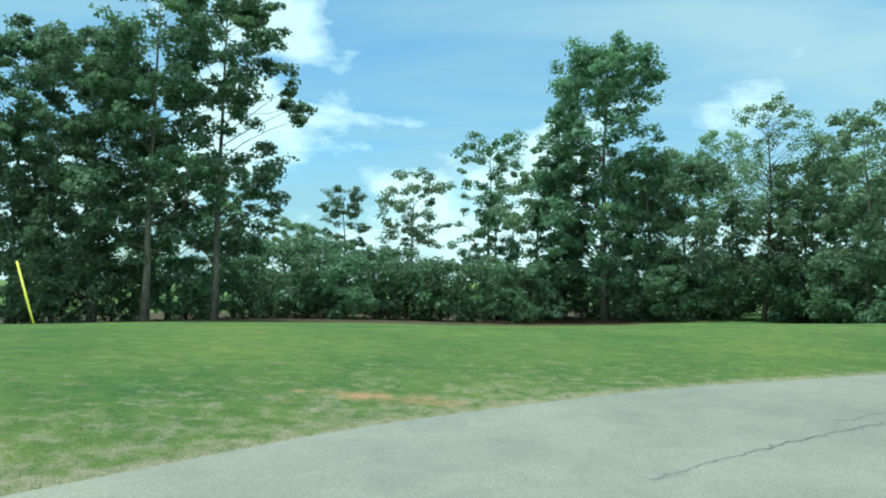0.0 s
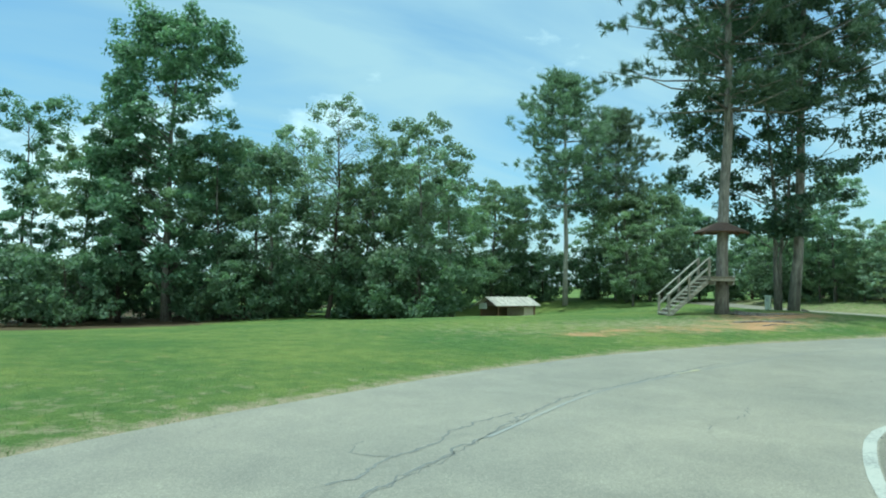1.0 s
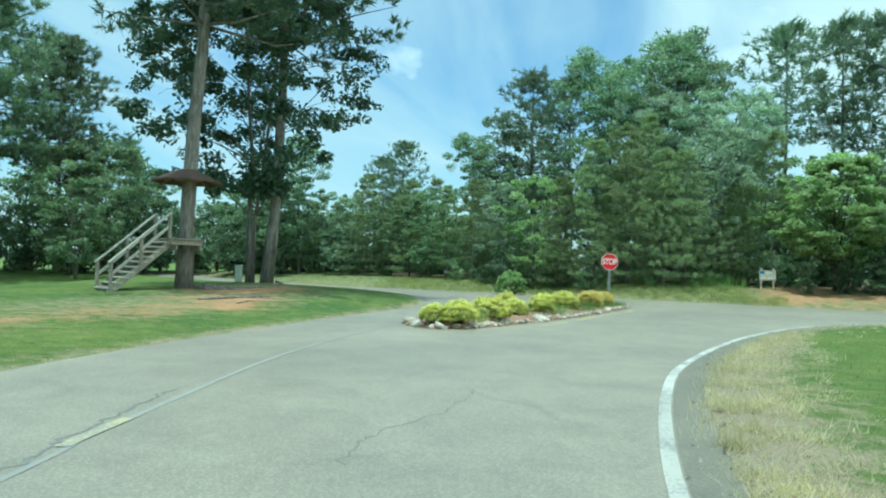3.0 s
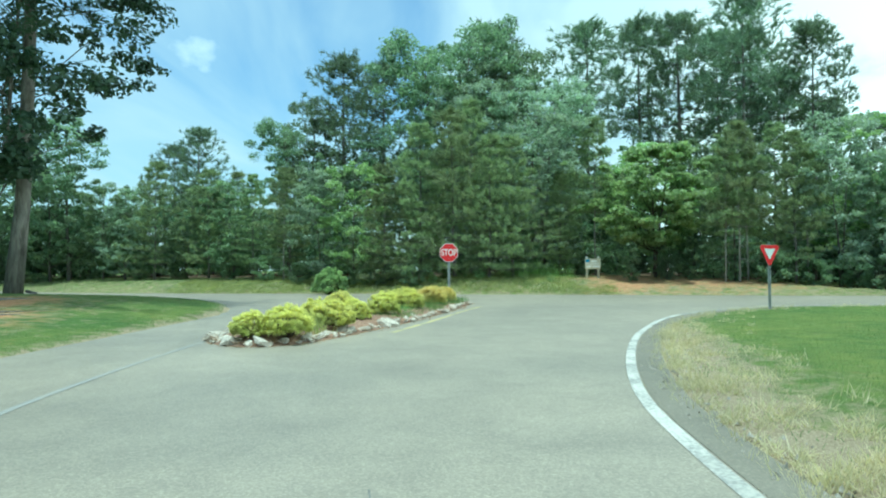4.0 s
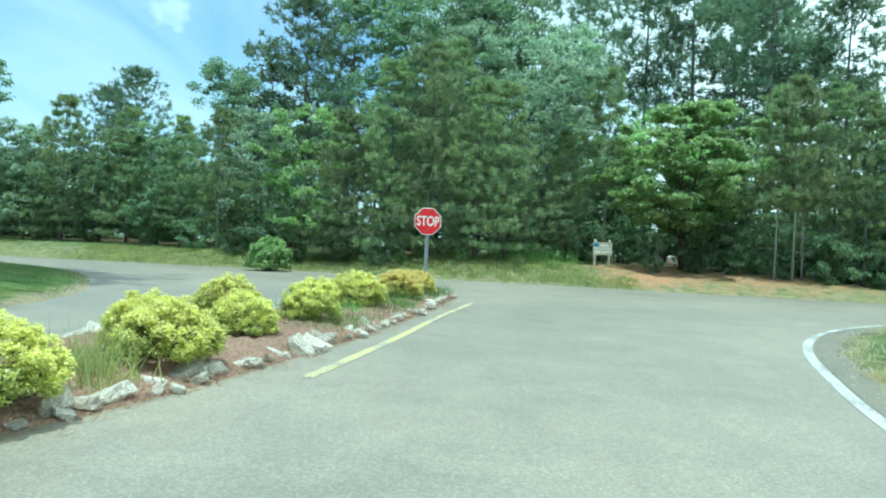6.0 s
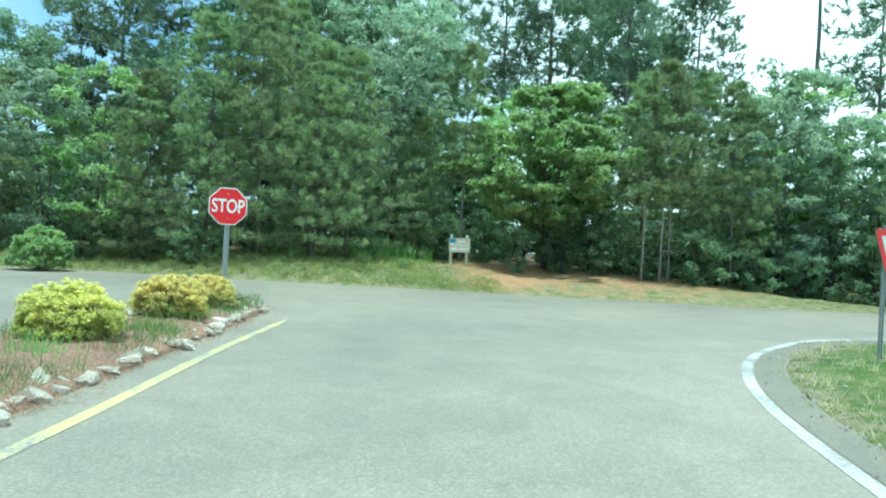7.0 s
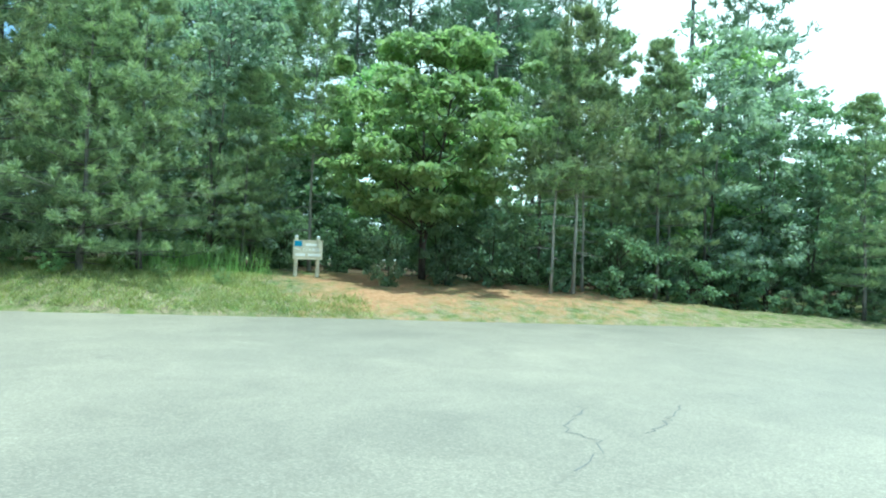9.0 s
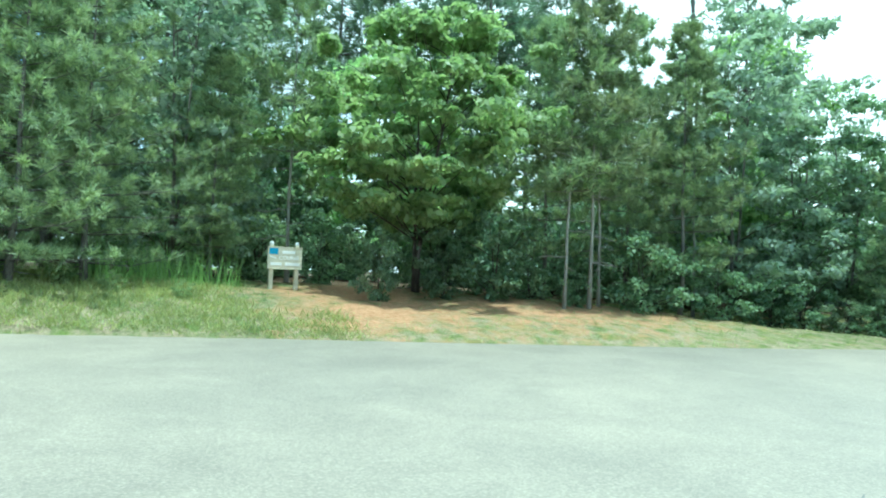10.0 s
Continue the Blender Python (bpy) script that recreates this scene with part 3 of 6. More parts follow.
def strip(name, line, width, mat, parent, z=0.004, label="", jitter=0.0):
    """A thin flat band along a plan line, laid on the road."""
    line = np.asarray(line, float)
    if jitter:
        line = line + jitter * rng.normal(size=line.shape)
    w = np.full(len(line), width) * (1 + (0.5 * rng.uniform(-1, 1, len(line)) if jitter else 0))
    t = np.gradient(line, axis=0)
    t /= np.linalg.norm(t, axis=1)[:, None] + 1e-9
    nrm = np.stack([-t[:, 1], t[:, 0]], 1)
    a, b = line + nrm * w[:, None] / 2, line - nrm * w[:, None] / 2
    n = len(line)
    v = np.vstack([np.c_[a, np.full(n, z)], np.c_[b, np.full(n, z)]])
    f = [(i + n, i + 1 + n, i + 1, i) for i in range(n - 1)]
    return child(name, mesh_from(name, v, f, [mat]), parent, label)


bend = int(np.argmin(np.hypot(LINE_RIGHT[:, 0] - 16.5, LINE_RIGHT[:, 1] - 6.65)))
strip("edge_line", LINE_RIGHT[:bend + 1], 0.12, PAINT_WHITE, road, label="white painted edge line")
strip("edge_line", LINE_RIGHT[bend:], 0.12, PAINT_WORN, road, label="grey-white edge line, worn thin")
strip("shoulder", offset_line(LINE_RIGHT, 0.245), 0.33, SHOULDER, road, label="darker worn shoulder outside the edge line")
strip("divider_line", smooth_line([(24.9, 9.5), (27.6, 8.92), (30.5, 8.38), (33.7, 7.68)], 0.3), 0.11, PAINT_YELLOW, road, label="worn yellow line beside the island")
strip("centre_line", smooth_line([(12.9, 10.82), (16.8, 11.85), (19.9, 12.28), (23.4, 12.5)], 0.3), 0.085, PAINT_FADED, road, label="faded yellow centre line, almost worn away")
strip("joint_seam", smooth_line([(6.2, 7.75), (9.2, 9.52), (12.2, 10.58)], 0.3), 0.06, PAINT_FADED, road, label="pale seam along the joint in the asphalt")
strip("line_dash", smooth_line([(12.1, 10.6), (12.5, 10.72), (13.0, 10.85)], 0.2), 0.11, PAINT_DASH, road, 0.008, "short remnant of yellow paint")



def crack(pts, width, mat=CRACK, z=0.003):
    strip("crack", smooth_line(pts, 0.09), width, mat, road, z, jitter=0.03)


crack([(1.1, 3.9), (2.7, 5.3), (4.5, 6.65), (6.1, 7.75), (7.3, 8.6), (9.1, 9.65), (10.4, 10.05), (12.0, 10.65), (14.3, 11.45)], 0.03, CRACK_SOFT)
crack([(2.6, 5.2), (3.7, 6.1), (5.0, 6.95), (6.1, 7.7), (7.3, 8.5)], 0.014, CRACK_SOFT)
crack([(8.5, 6.9), (9.0, 7.25), (9.6, 7.35), (10.3, 7.76)], 0.012, CRACK_SOFT)
crack([(12.5, 8.6), (13.1, 8.72), (13.7, 8.69), (14.6, 8.5), (15.7, 8.56)], 0.012, CRACK_SOFT)
crack([(32.4, 3.7), (32.9, 3.2), (33.3, 3.2), (33.9, 2.6)], 0.012, CRACK_SOFT)
crack([(33.0, 2.7), (33.4, 2.1), (33.75, 1.7)], 0.012, CRACK_SOFT)
crack([(4.1, 6.85), (4.55, 7.1), (5.0, 7.45), (5.45, 7.65), (6.0, 8.15), (6.65, 8.5), (7.3, 8.75)], 0.03, CRACK_SOFT)
crack([(5.0, 7.45), (4.7, 7.75), (4.9, 8.1)], 0.014, CRACK_SOFT)

# ---- island ----
ISLAND = smooth_line([(23.05, 12.2), (22.55, 11.55), (22.8, 10.95), (23.9, 10.4), (25.6, 9.87), (28.1, 9.25), (30.7, 8.75), (33.4, 8.28), (35.2, 8.08), (36.2, 8.45), (35.5, 9.1),
                      (32.5, 10.1), (29.0, 11.3), (26.0, 12.3), (24.2, 12.6), (23.05, 12.2)], 0.3)[:-1]
ic = ISLAND.mean(axis=0)
iv, ifc = [], []
n_i = len(ISLAND)
for k, (shrink, z) in enumerate([(0.0, -0.03), (0.0, 0.012), (0.10, 0.035), (0.30, 0.11), (0.50, 0.15)]):
    line = ISLAND if shrink == 0 else offset_line(np.vstack([ISLAND, ISLAND[:1]]), shrink)[:-1]
    if shrink and not inside(ISLAND, line[:1, 0], line[:1, 1])[0]:
        line = offset_line(np.vstack([ISLAND, ISLAND[:1]]), -shrink)[:-1]
    wob = 0.02 * np.sin(np.arange(n_i) * 2.3 + k)
    iv += [(px, py, z + (w if z > 0.03 else 0)) for (px, py), w in zip(line, wob)]
iv.append((ic[0], ic[1], 0.17))
for k in range(4):
    for j in range(n_i):
        q = (j + 1) % n_i
        ifc.append((k * n_i + j, k * n_i + q, (k + 1) * n_i + q, (k + 1) * n_i + j))
for j in range(n_i):
    ifc.append((4 * n_i + j, 4 * n_i + (j + 1) % n_i, 5 * n_i))
island = tagged(new("traffic_island", mesh_from("traffic_island", iv, ifc, [MULCH], True)), "raised traffic island bed covered with pine straw mulch", "traffic island", kind="structure")
ISLAND_Z = 0.16


# ---- trees ----
def leaf_soup(centres, aim, size, droop=0.35, aspect=0.55):
    """Folded four-corner leaves at the centres, lying roughly across the directions `aim`."""
    n = len(centres)
    nrm = aim + rng.normal(scale=0.55, size=(n, 3)) + np.array([0, 0, 0.55])
    nrm /= np.linalg.norm(nrm, axis=1)[:, None] + 1e-9
    t = rng.normal(size=(n, 3))
    t[:, 2] -= droop
    t -= (t * nrm).sum(1)[:, None] * nrm
    t /= np.linalg.norm(t, axis=1)[:, None] + 1e-9
    s = np.cross(nrm, t)
    L = size * rng.uniform(0.65, 1.3, n)[:, None]
    W = L * aspect
    fold = nrm * L * 0.12
    a = centres - t * L * 0.5
    b = centres + s * W * 0.5 + fold
    c = centres + t * L * 0.5 - nrm * L * 0.08
    d = centres - s * W * 0.5 + fold
    return np.stack([a, b, c, d], 1).reshape(-1, 3)


def needle_soup(centres, axes, length, width, count, spread=0.85):
    """Tufts of thin needles, each a narrow triangle that fans out from the twig's end."""
    n = len(centres)
    c = np.repeat(centres, count, axis=0)
    ax = np.repeat(axes, count, axis=0)
    w = ax + rng.normal(scale=spread * 0.75, size=(n * count, 3))
    w /= np.linalg.norm(w, axis=1)[:, None] + 1e-9
    side = np.cross(w, rng.normal(size=(n * count, 3)))
    side /= np.linalg.norm(side, axis=1)[:, None] + 1e-9
    L = length * rng.uniform(0.7, 1.25, n * count)[:, None]
    root = c + w * L * 0.05 - ax * length * rng.uniform(0, 0.9, n * count)[:, None]
    tip = root + w * L
    return np.stack([root - side * width / 2, root + side * width / 2, tip], 1).reshape(-1, 3)


def limb(a, b, sag, n=5):
    a, b = np.asarray(a, float), np.asarray(b, float)
    s = np.linspace(0, 1, n)[:, None]
    mid = a + (b - a) * s
    mid[:, 2] += sag * np.linalg.norm(b - a) * np.sin(np.pi * s[:, 0])
    mid[1:-1] += rng.normal(scale=0.03 * np.linalg.norm(b - a), size=(n - 2, 3))
    return mid


def broadleaf(height, spread, clear, clumps, leaves, leaf, clump_r, leaf_mat, bark, trunk_r, lean=0.0, flat=0.6, shape="round", forks=1, gappy=0.0, split=0.09, lobes=0.30, droop=0.35, sprays=4, fork_turn=None):
    """Meshes of a broadleaf tree: a bent trunk with limbs, and a crown of leafy boughs, each of several sprays. spread: the crown's width; clear: the height of its foot."""
    wood = Tubes()
    bend = rng.normal(scale=0.007 * height, size=(7, 2))
    bend[0] = 0
    zs = np.linspace(0, height * 0.9, 7)
    trunks = []
    turn0, seed = rng.uniform(0, 6.28) if fork_turn is None else fork_turn, rng.uniform(0, 90)
    for f in range(forks):
        ang, out = turn0 + 6.283 * f / max(1, forks) + rng.uniform(-0.4, 0.4), (0.0 if forks == 1 else split * height)
        pts = np.c_[np.cumsum(bend, 0)[:, 0] + lean * zs + out * math.cos(ang) * (zs / height) ** 1.3, np.cumsum(bend, 0)[:, 1] + out * math.sin(ang) * (zs / height) ** 1.3, zs]
        if forks > 1:
            pts[0, :2] += 0.5 * trunk_r * np.array([math.cos(ang), math.sin(ang)])
        rad = trunk_r * (1 - 0.86 * (zs / zs[-1])) * np.where(zs == 0, 1.35, 1.0) * (1 if f == 0 else 0.8)
        wood.add(pts, rad, 9)
        trunks.append(pts)
    cents, aims = [], []
    mid = (height + clear) / 2
    hz = (height - clear) / 2
    for i in range(clumps):
        for attempt in range(4):
            u = rng.uniform(-1, 1)
            if shape == "round":
                w = math.sqrt(max(0.0, 1 - abs(u) ** 2.4))
            elif shape == "vase":
                w = 0.45 + 0.55 * math.sqrt(max(0.0, 1 - (u - 0.25) ** 2 / 1.6))
            elif shape == "spire":
                w = 0.30 + 0.70 * math.sqrt(max(0.0, 1 - (u + 0.35) ** 2 / 1.9))
            else:
                w = 0.75 * math.sqrt(max(0.0, 1 - u ** 4)) + 0.25
            ang = rng.uniform(0, 6.283)
            uneven = noise.noise(Vector((math.cos(ang) * 1.3, math.sin(ang) * 1.3, u * 2.2 + seed)))
            rad = spread / 2 * w * rng.uniform(0.25, 1.0) ** 0.55 * (1 + lobes * 1.6 * uneven)
            z = mid + hz * u * (1 + 0.12 * lobes * uneven)
            # leave open gaps between the boughs
            if noise.noise(Vector((math.cos(ang) * rad, math.sin(ang) * rad, z)) * (5.2 / height) + Vector((seed, 0, 0))) > -0.28 - 0.1 * attempt:
                break
        tp = trunks[i % len(trunks)]
        core = np.array([np.interp(z, tp[:, 2], tp[:, 0]), np.interp(z, tp[:, 2], tp[:, 1]), 0])
        c = core + np.array([math.cos(ang) * rad, math.sin(ang) * rad, z])
        za = max(clear * 0.75, z - rad * rng.uniform(0.35, 0.9))
        za = min(za, tp[-1, 2])
        foot = np.array([np.interp(za, tp[:, 2], tp[:, 0]), np.interp(za, tp[:, 2], tp[:, 1]), za])
        if i % 3 == 0 or gappy:
            r0 = max(0.012, trunk_r * 0.24 * (1 - za / height) + 0.008)
            wood.add(limb(foot, c, 0.02, 4), r0 * np.linspace(1, 0.25, 4), 4)
        r = clump_r * rng.uniform(0.65, 1.3)
        for k in range(sprays):
            n = max(3, int(leaves / sprays * rng.uniform(0.5, 1.4)))
            p = rng.normal(size=3)
            p *= rng.uniform(0.35, 1.0) / np.linalg.norm(p)
            q = rng.normal(size=(n, 3))
            q /= np.linalg.norm(q, axis=1)[:, None]
            q *= (rng.uniform(0.1, 1, n) ** 0.5)[:, None]
            cents.append(c + (p * 0.75 + q * 0.55) * r * np.array([1, 1, flat]))
            aims.append(q * 0.5 + p * 0.2)
    v = leaf_soup(np.concatenate(cents), np.concatenate(aims), leaf, droop)
    return wood.mesh("trunk", bark), soup("crown", v, 4, leaf_mat)


def pine(height, spread, clear, whorls, per, tufts, length, width, count, mat, bark, trunk_r, shape="tall", dead=0, lean=(0, 0)):
    """Meshes of a pine: a straight tapered trunk with whorled boughs, tufted with needles."""
    wood = Tubes()
    zs = np.linspace(0, height * 0.98, 8)
    wob = np.cumsum(rng.normal(scale=0.003 * height, size=(8, 2)), 0)
    wob[0] = 0
    tp = np.c_[wob + zs[:, None] * np.array(lean), zs]
    wood.add(tp, trunk_r * (1 - 0.92 * (zs / zs[-1]) ** (1.7 if shape == "tall" else 1.0)) * np.where(zs == 0, 1.25, 1), 9)
    cents, axs = [], []
    for wi in range(whorls):
        u = min(1.0, max(0.0, (wi + rng.uniform(-0.3, 0.3)) / max(1, whorls - 1)))
        z = clear + (height - clear) * u
        if shape == "tall":
            reach = spread / 2 * (0.55 + 0.6 * math.sin(math.pi * min(1, 0.18 + 0.82 * u)) - 0.35 * u)
        else:
            reach = spread / 2 * (0.12 + 0.98 * (1 - u) ** 0.75) * (0.75 if u < 0.08 else 1)
        start = rng.uniform(0, 6.283)
        for b in range(per):
            ang = start + 6.283 * b / per + rng.uniform(-0.5, 0.5)
            R = reach * rng.uniform(0.5, 1.2)
            rise = (0.10 + 0.35 * u) * R * rng.uniform(0.3, 1.6)
            core = np.array([np.interp(z, tp[:, 2], tp[:, 0]), np.interp(z, tp[:, 2], tp[:, 1]), min(z, tp[-1, 2])])
            end = core + np.array([math.cos(ang) * R, math.sin(ang) * R, rise])
            ln = limb(core, end, -0.06 if shape == "tall" else -0.03)
            wood.add(ln[::2], max(0.01, trunk_r * 0.25 * (1 - 0.7 * u)) * np.linspace(1, 0.2, 3), 4)
            d = end - core
            d = d / (np.linalg.norm(d) + 1e-9)
            across = np.array([-d[1], d[0], 0])
            if shape == "cone":
                # bough with side twigs, a fluffy rounded tuft at each twig's end
                twigs = [(1.0, 0.0), (0.80, 0.17), (0.78, -0.18), (0.56, 0.20), (0.52, -0.20), (0.34, 0.1)]
                for s_, o_ in twigs[:6 if R > 1.0 else 4]:
                    hub = core + (end - core) * s_ * rng.uniform(0.92, 1.06) + across * o_ * (0.6 + 0.5 * R) * rng.uniform(0.6, 1.4) + np.array([0, 0, rng.uniform(-0.02, 0.12)])
                    for q in range(tufts):
                        a = d * 0.45 + across * o_ * 1.6 + np.array([0, 0, 0.55]) + rng.normal(scale=0.5, size=3)
                        a = a / np.linalg.norm(a)
                        cents.append(hub + a * rng.uniform(0.15, 0.95) * length * 0.9)
                        axs.append(a)
                continue
            # flat puffs of tufts on the outer half of the bough
            puffs = max(2, tufts // 4)
            for k in range(puffs):
                s_ = 1.02 - 0.72 * k / puffs
                hub = core + (end - core) * s_ + across * rng.normal(scale=0.16 * R) + np.array([0, 0, rng.normal(scale=0.05 * R)])
                for q in range(4):
                    p = hub + rng.normal(scale=1.0, size=3) * length * np.array([0.85, 0.85, 0.38])
                    a = (p - hub) / length * 0.6 + d * 0.4 + rng.normal(scale=0.25, size=3) + np.array([0, 0, 0.5])
                    cents.append(p)
                    axs.append(a / np.linalg.norm(a))
    for k in range(max(3, tufts)):
        cents.append(tp[-1] + rng.normal(scale=0.12, size=3))
        axs.append(np.array([0, 0, 1.0]))
    for k in range(dead):
        z = rng.uniform(clear * 0.35, clear)
        ang, R = rng.uniform(0, 6.283), spread * rng.uniform(0.1, 0.28)
        core = np.array([np.interp(z, tp[:, 2], tp[:, 0]), np.interp(z, tp[:, 2], tp[:, 1]), z])
        wood.add(limb(core, core + np.array([math.cos(ang) * R, math.sin(ang) * R, -0.1 * R]), 0.03), 0.014 * np.linspace(1, 0.3, 5), 4)
    v = needle_soup(np.array(cents), np.array(axs), length, width, count)
    return wood.mesh("trunk", bark), soup("crown", v, 3, mat)


KINDS = {}


def kind(key, meshes, height):
    KINDS[key] = (meshes, height)


def plant(key, x, y, height, label, category="tree", name="tree", group="", turn=None, wide=1.0, z=None):
    """A tree of that kind, scaled to the height, at its place on the land."""
    (wood, crown), h0 = KINDS[key]
    s = height / h0
    ob = thing(name, Matrix.LocRotScale((x, y, (land1(x, y) if z is None else z) - 0.04), Euler((0, 0, radians(rng.uniform(0, 360) if turn is None else turn))), (s * wide, s * wide, s)), label, category, group)
    child("trunk", wood, ob)
    child("crown", crown, ob)
    return ob


kind("oak", broadleaf(16, 8.0, 1.6, 300, 150, 0.24, 0.85, LEAF_OAK, BARK_GREY, 0.22, shape="spire", lobes=0.18), 16)
kind("oak_tall", broadleaf(17, 6.8, 3.6, 130, 150, 0.25, 0.85, LEAF_OAK, BARK_GREY, 0.18, shape="oval", lobes=0.3), 17)
kind("oak_narrow", broadleaf(13, 4.4, 1.2, 105, 120, 0.24, 0.72, LEAF_OAK, BARK_DARK, 0.15, shape="oval", lobes=0.25), 13)
kind("oak_open", broadleaf(14, 5.6, 3.2, 95, 115, 0.22, 0.72, LEAF_OAK, BARK_DARK, 0.15, shape="vase", lobes=0.25), 14)
kind("sparse", broadleaf(14, 5.8, 3.0, 130, 62, 0.20, 0.72, LEAF_MID, BARK_DARK, 0.13, shape="oval", gappy=1, lobes=0.3), 14)
kind("dense", broadleaf(11, 7.0, 0.5, 105, 105, 0.26, 0.85, LEAF_SHRUB, BARK_GREY, 0.16, shape="round", lobes=0.4), 11)
kind("dense_round", broadleaf(10, 6.6, 0.5, 100, 105, 0.26, 0.85, LEAF_OAK, BARK_GREY, 0.16, lobes=0.4), 10)
kind("pale", broadleaf(12, 5.4, 1.6, 110, 95, 0.23, 0.78, LEAF_MID, BARK_GREY, 0.15, shape="oval", lobes=0.25), 12)
kind("broad_near", broadleaf(5.4, 4.6, 1.4, 210, 125, 0.17, 0.46, LEAF_FRESH, BARK_DARK, 0.05, flat=0.42, shape="round", forks=2, droop=1.5, lobes=0.2, sprays=3), 5.4)
kind("leafy_near", broadleaf(6.5, 3.6, 0.9, 105, 85, 0.16, 0.46, LEAF_SHRUB, BARK_GREY, 0.05, flat=0.5, shape="oval", forks=2, lobes=0.4), 6.5)
kind("leafy_fresh", broadleaf(6.0, 3.4, 0.9, 100, 80, 0.16, 0.44, LEAF_FRESH, BARK_GREY, 0.05, flat=0.5, shape="oval", lobes=0.4), 6.0)
kind("leafy_pale", broadleaf(6.5, 3.6, 0.5, 110, 85, 0.155, 0.46, LEAF_GREY, BARK_GREY, 0.05, flat=0.5, shape="oval", forks=2, lobes=0.4), 6.5)
kind("tall_broad", broadleaf(13, 7, 3.0, 140, 110, 0.21, 0.75, LEAF_GREY, BARK_GREY, 0.15, shape="oval", lobes=0.45), 13)
kind("tall_mid", broadleaf(13, 7, 2.4, 150, 110, 0.21, 0.75, LEAF_MID, BARK_GREY, 0.15, shape="oval", lobes=0.4), 13)
# knoll trees: their crown colour carries the darkness of being seen against the sky
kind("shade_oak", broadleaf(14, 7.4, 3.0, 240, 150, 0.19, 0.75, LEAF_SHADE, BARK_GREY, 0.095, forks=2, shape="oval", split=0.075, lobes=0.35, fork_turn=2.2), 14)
kind("pine_old", pine(17, 8.8, 7.8, 15, 5, 20, 0.30, 0.036, 30, NEEDLE_SHADE, BARK_PINE, 0.215, "tall", 4), 17)
kind("pine_lean", pine(17, 8.8, 8.6, 14, 5, 20, 0.30, 0.036, 30, NEEDLE_SHADE, BARK_PINE, 0.20, "tall", 4, lean=(0.028, -0.05)), 17)
kind("pine_full", pine(16, 7.0, 7.0, 16, 6, 16, 0.36, 0.056, 26, NEEDLE, BARK_PALE, 0.17, "tall", 4), 16)
kind("pine_far", pine(16, 7.0, 6.0, 15, 5, 12, 0.40, 0.066, 14, NEEDLE, BARK_PINE, 0.17, "tall", 4), 16)
kind("pine_thin", pine(17, 5.4, 9.5, 11, 5, 12, 0.40, 0.062, 14, NEEDLE, BARK_PINE, 0.14, "tall", 6), 17)
kind("pine_pole", pine(26, 6.0, 20.5, 9, 5, 12, 0.40, 0.06, 14, NEEDLE, BARK_PINE, 0.17, "tall", 0), 26)
kind("pine_young", pine(7, 4.6, 0.4, 15, 6, 5, 0.19, 0.024, 14, NEEDLE_YOUNG, BARK_PINE, 0.07, "cone", 3), 7)
kind("pine_young_b", pine(8, 4.0, 1.3, 15, 5, 5, 0.19, 0.025, 14, NEEDLE_YOUNG, BARK_PINE, 0.065, "cone", 6), 8)
kind("pine_sapling", pine(6, 2.6, 2.4, 9, 5, 4, 0.19, 0.024, 14, NEEDLE_YOUNG, BARK_PALE, 0.04, "cone", 8), 6)
kind("shrub", broadleaf(2.2, 3.0, 0.1, 40, 70, 0.13, 0.42, LEAF_SHRUB, BARK_DARK, 0.03, shape="round", forks=2, lobes=0.5), 2.2)
kind("shrub_fresh", broadleaf(1.5, 1.6, 0.1, 36, 75, 0.10, 0.30, LEAF_FRESH, BARK_DARK, 0.02, shape="round"), 1.5)
kind("thicket", broadleaf(4.5, 6.0, 0.2, 70, 62, 0.30, 0.85, LEAF_OAK, BARK_DARK, 0.06, shape="oval", forks=2, lobes=0.5), 4.5)
kind("fill_leaf", broadleaf(9, 5.5, 0.5, 55, 55, 0.38, 1.0, LEAF_SHRUB, BARK_GREY, 0.12, shape="oval"), 9)
kind("fill_pale", broadleaf(10, 5.5, 1.0, 55, 55, 0.38, 1.0, LEAF_GREY, BARK_GREY, 0.12), 10)
kind("fill_pine", pine(9, 4.4, 1.0, 12, 5, 3, 0.34, 0.06, 8, NEEDLE_YOUNG, BARK_PINE, 0.09, "cone", 0), 9)


# ---- trees in their places ----
# beyond the lawn
plant("oak_tall", -38.7, 46.7, 21.8, "tall dark-leaved broadleaf tree beyond the lawn")
plant("oak_tall", -37.8, 49.2, 23.7, "tall dark-leaved broadleaf tree beyond the lawn")
plant("oak_narrow", -37.0, 53.2, 17.9, "slender dark broadleaf tree beyond the lawn")
plant("oak", -30.1, 47.4, 21.8, "tall dark-leaved broadleaf tree beyond the lawn")
plant("oak_tall", -25.0, 45.4, 26.2, "tall dark-leaved broadleaf tree beyond the lawn")
plant("oak_tall", -21.8, 50.0, 26.9, "tall dark-leaved broadleaf tree beyond the lawn")
plant("dense", -28.5, 56.4, 15.4, "dense green broadleaf tree at the wood's edge")
plant("oak_narrow", -25.4, 63.8, 14.7, "slender dark broadleaf tree beyond the lawn")
plant("dense", -25.2, 78.9, 11.5, "dense green broadleaf tree at the wood's edge")
plant("oak_narrow", -20.3, 90.4, 17.3, "slender dark broadleaf tree beyond the lawn")
plant("pale", -10.5, 90.6, 19.2, "thin open-crowned tree with sparse pale leaves")
plant("dense_round", -22.1, 82.7, 10.9, "dense green broadleaf tree at the wood's edge")
plant("oak_open", -0.4, 82.6, 22.5, "slender dark broadleaf tree beyond the lawn")
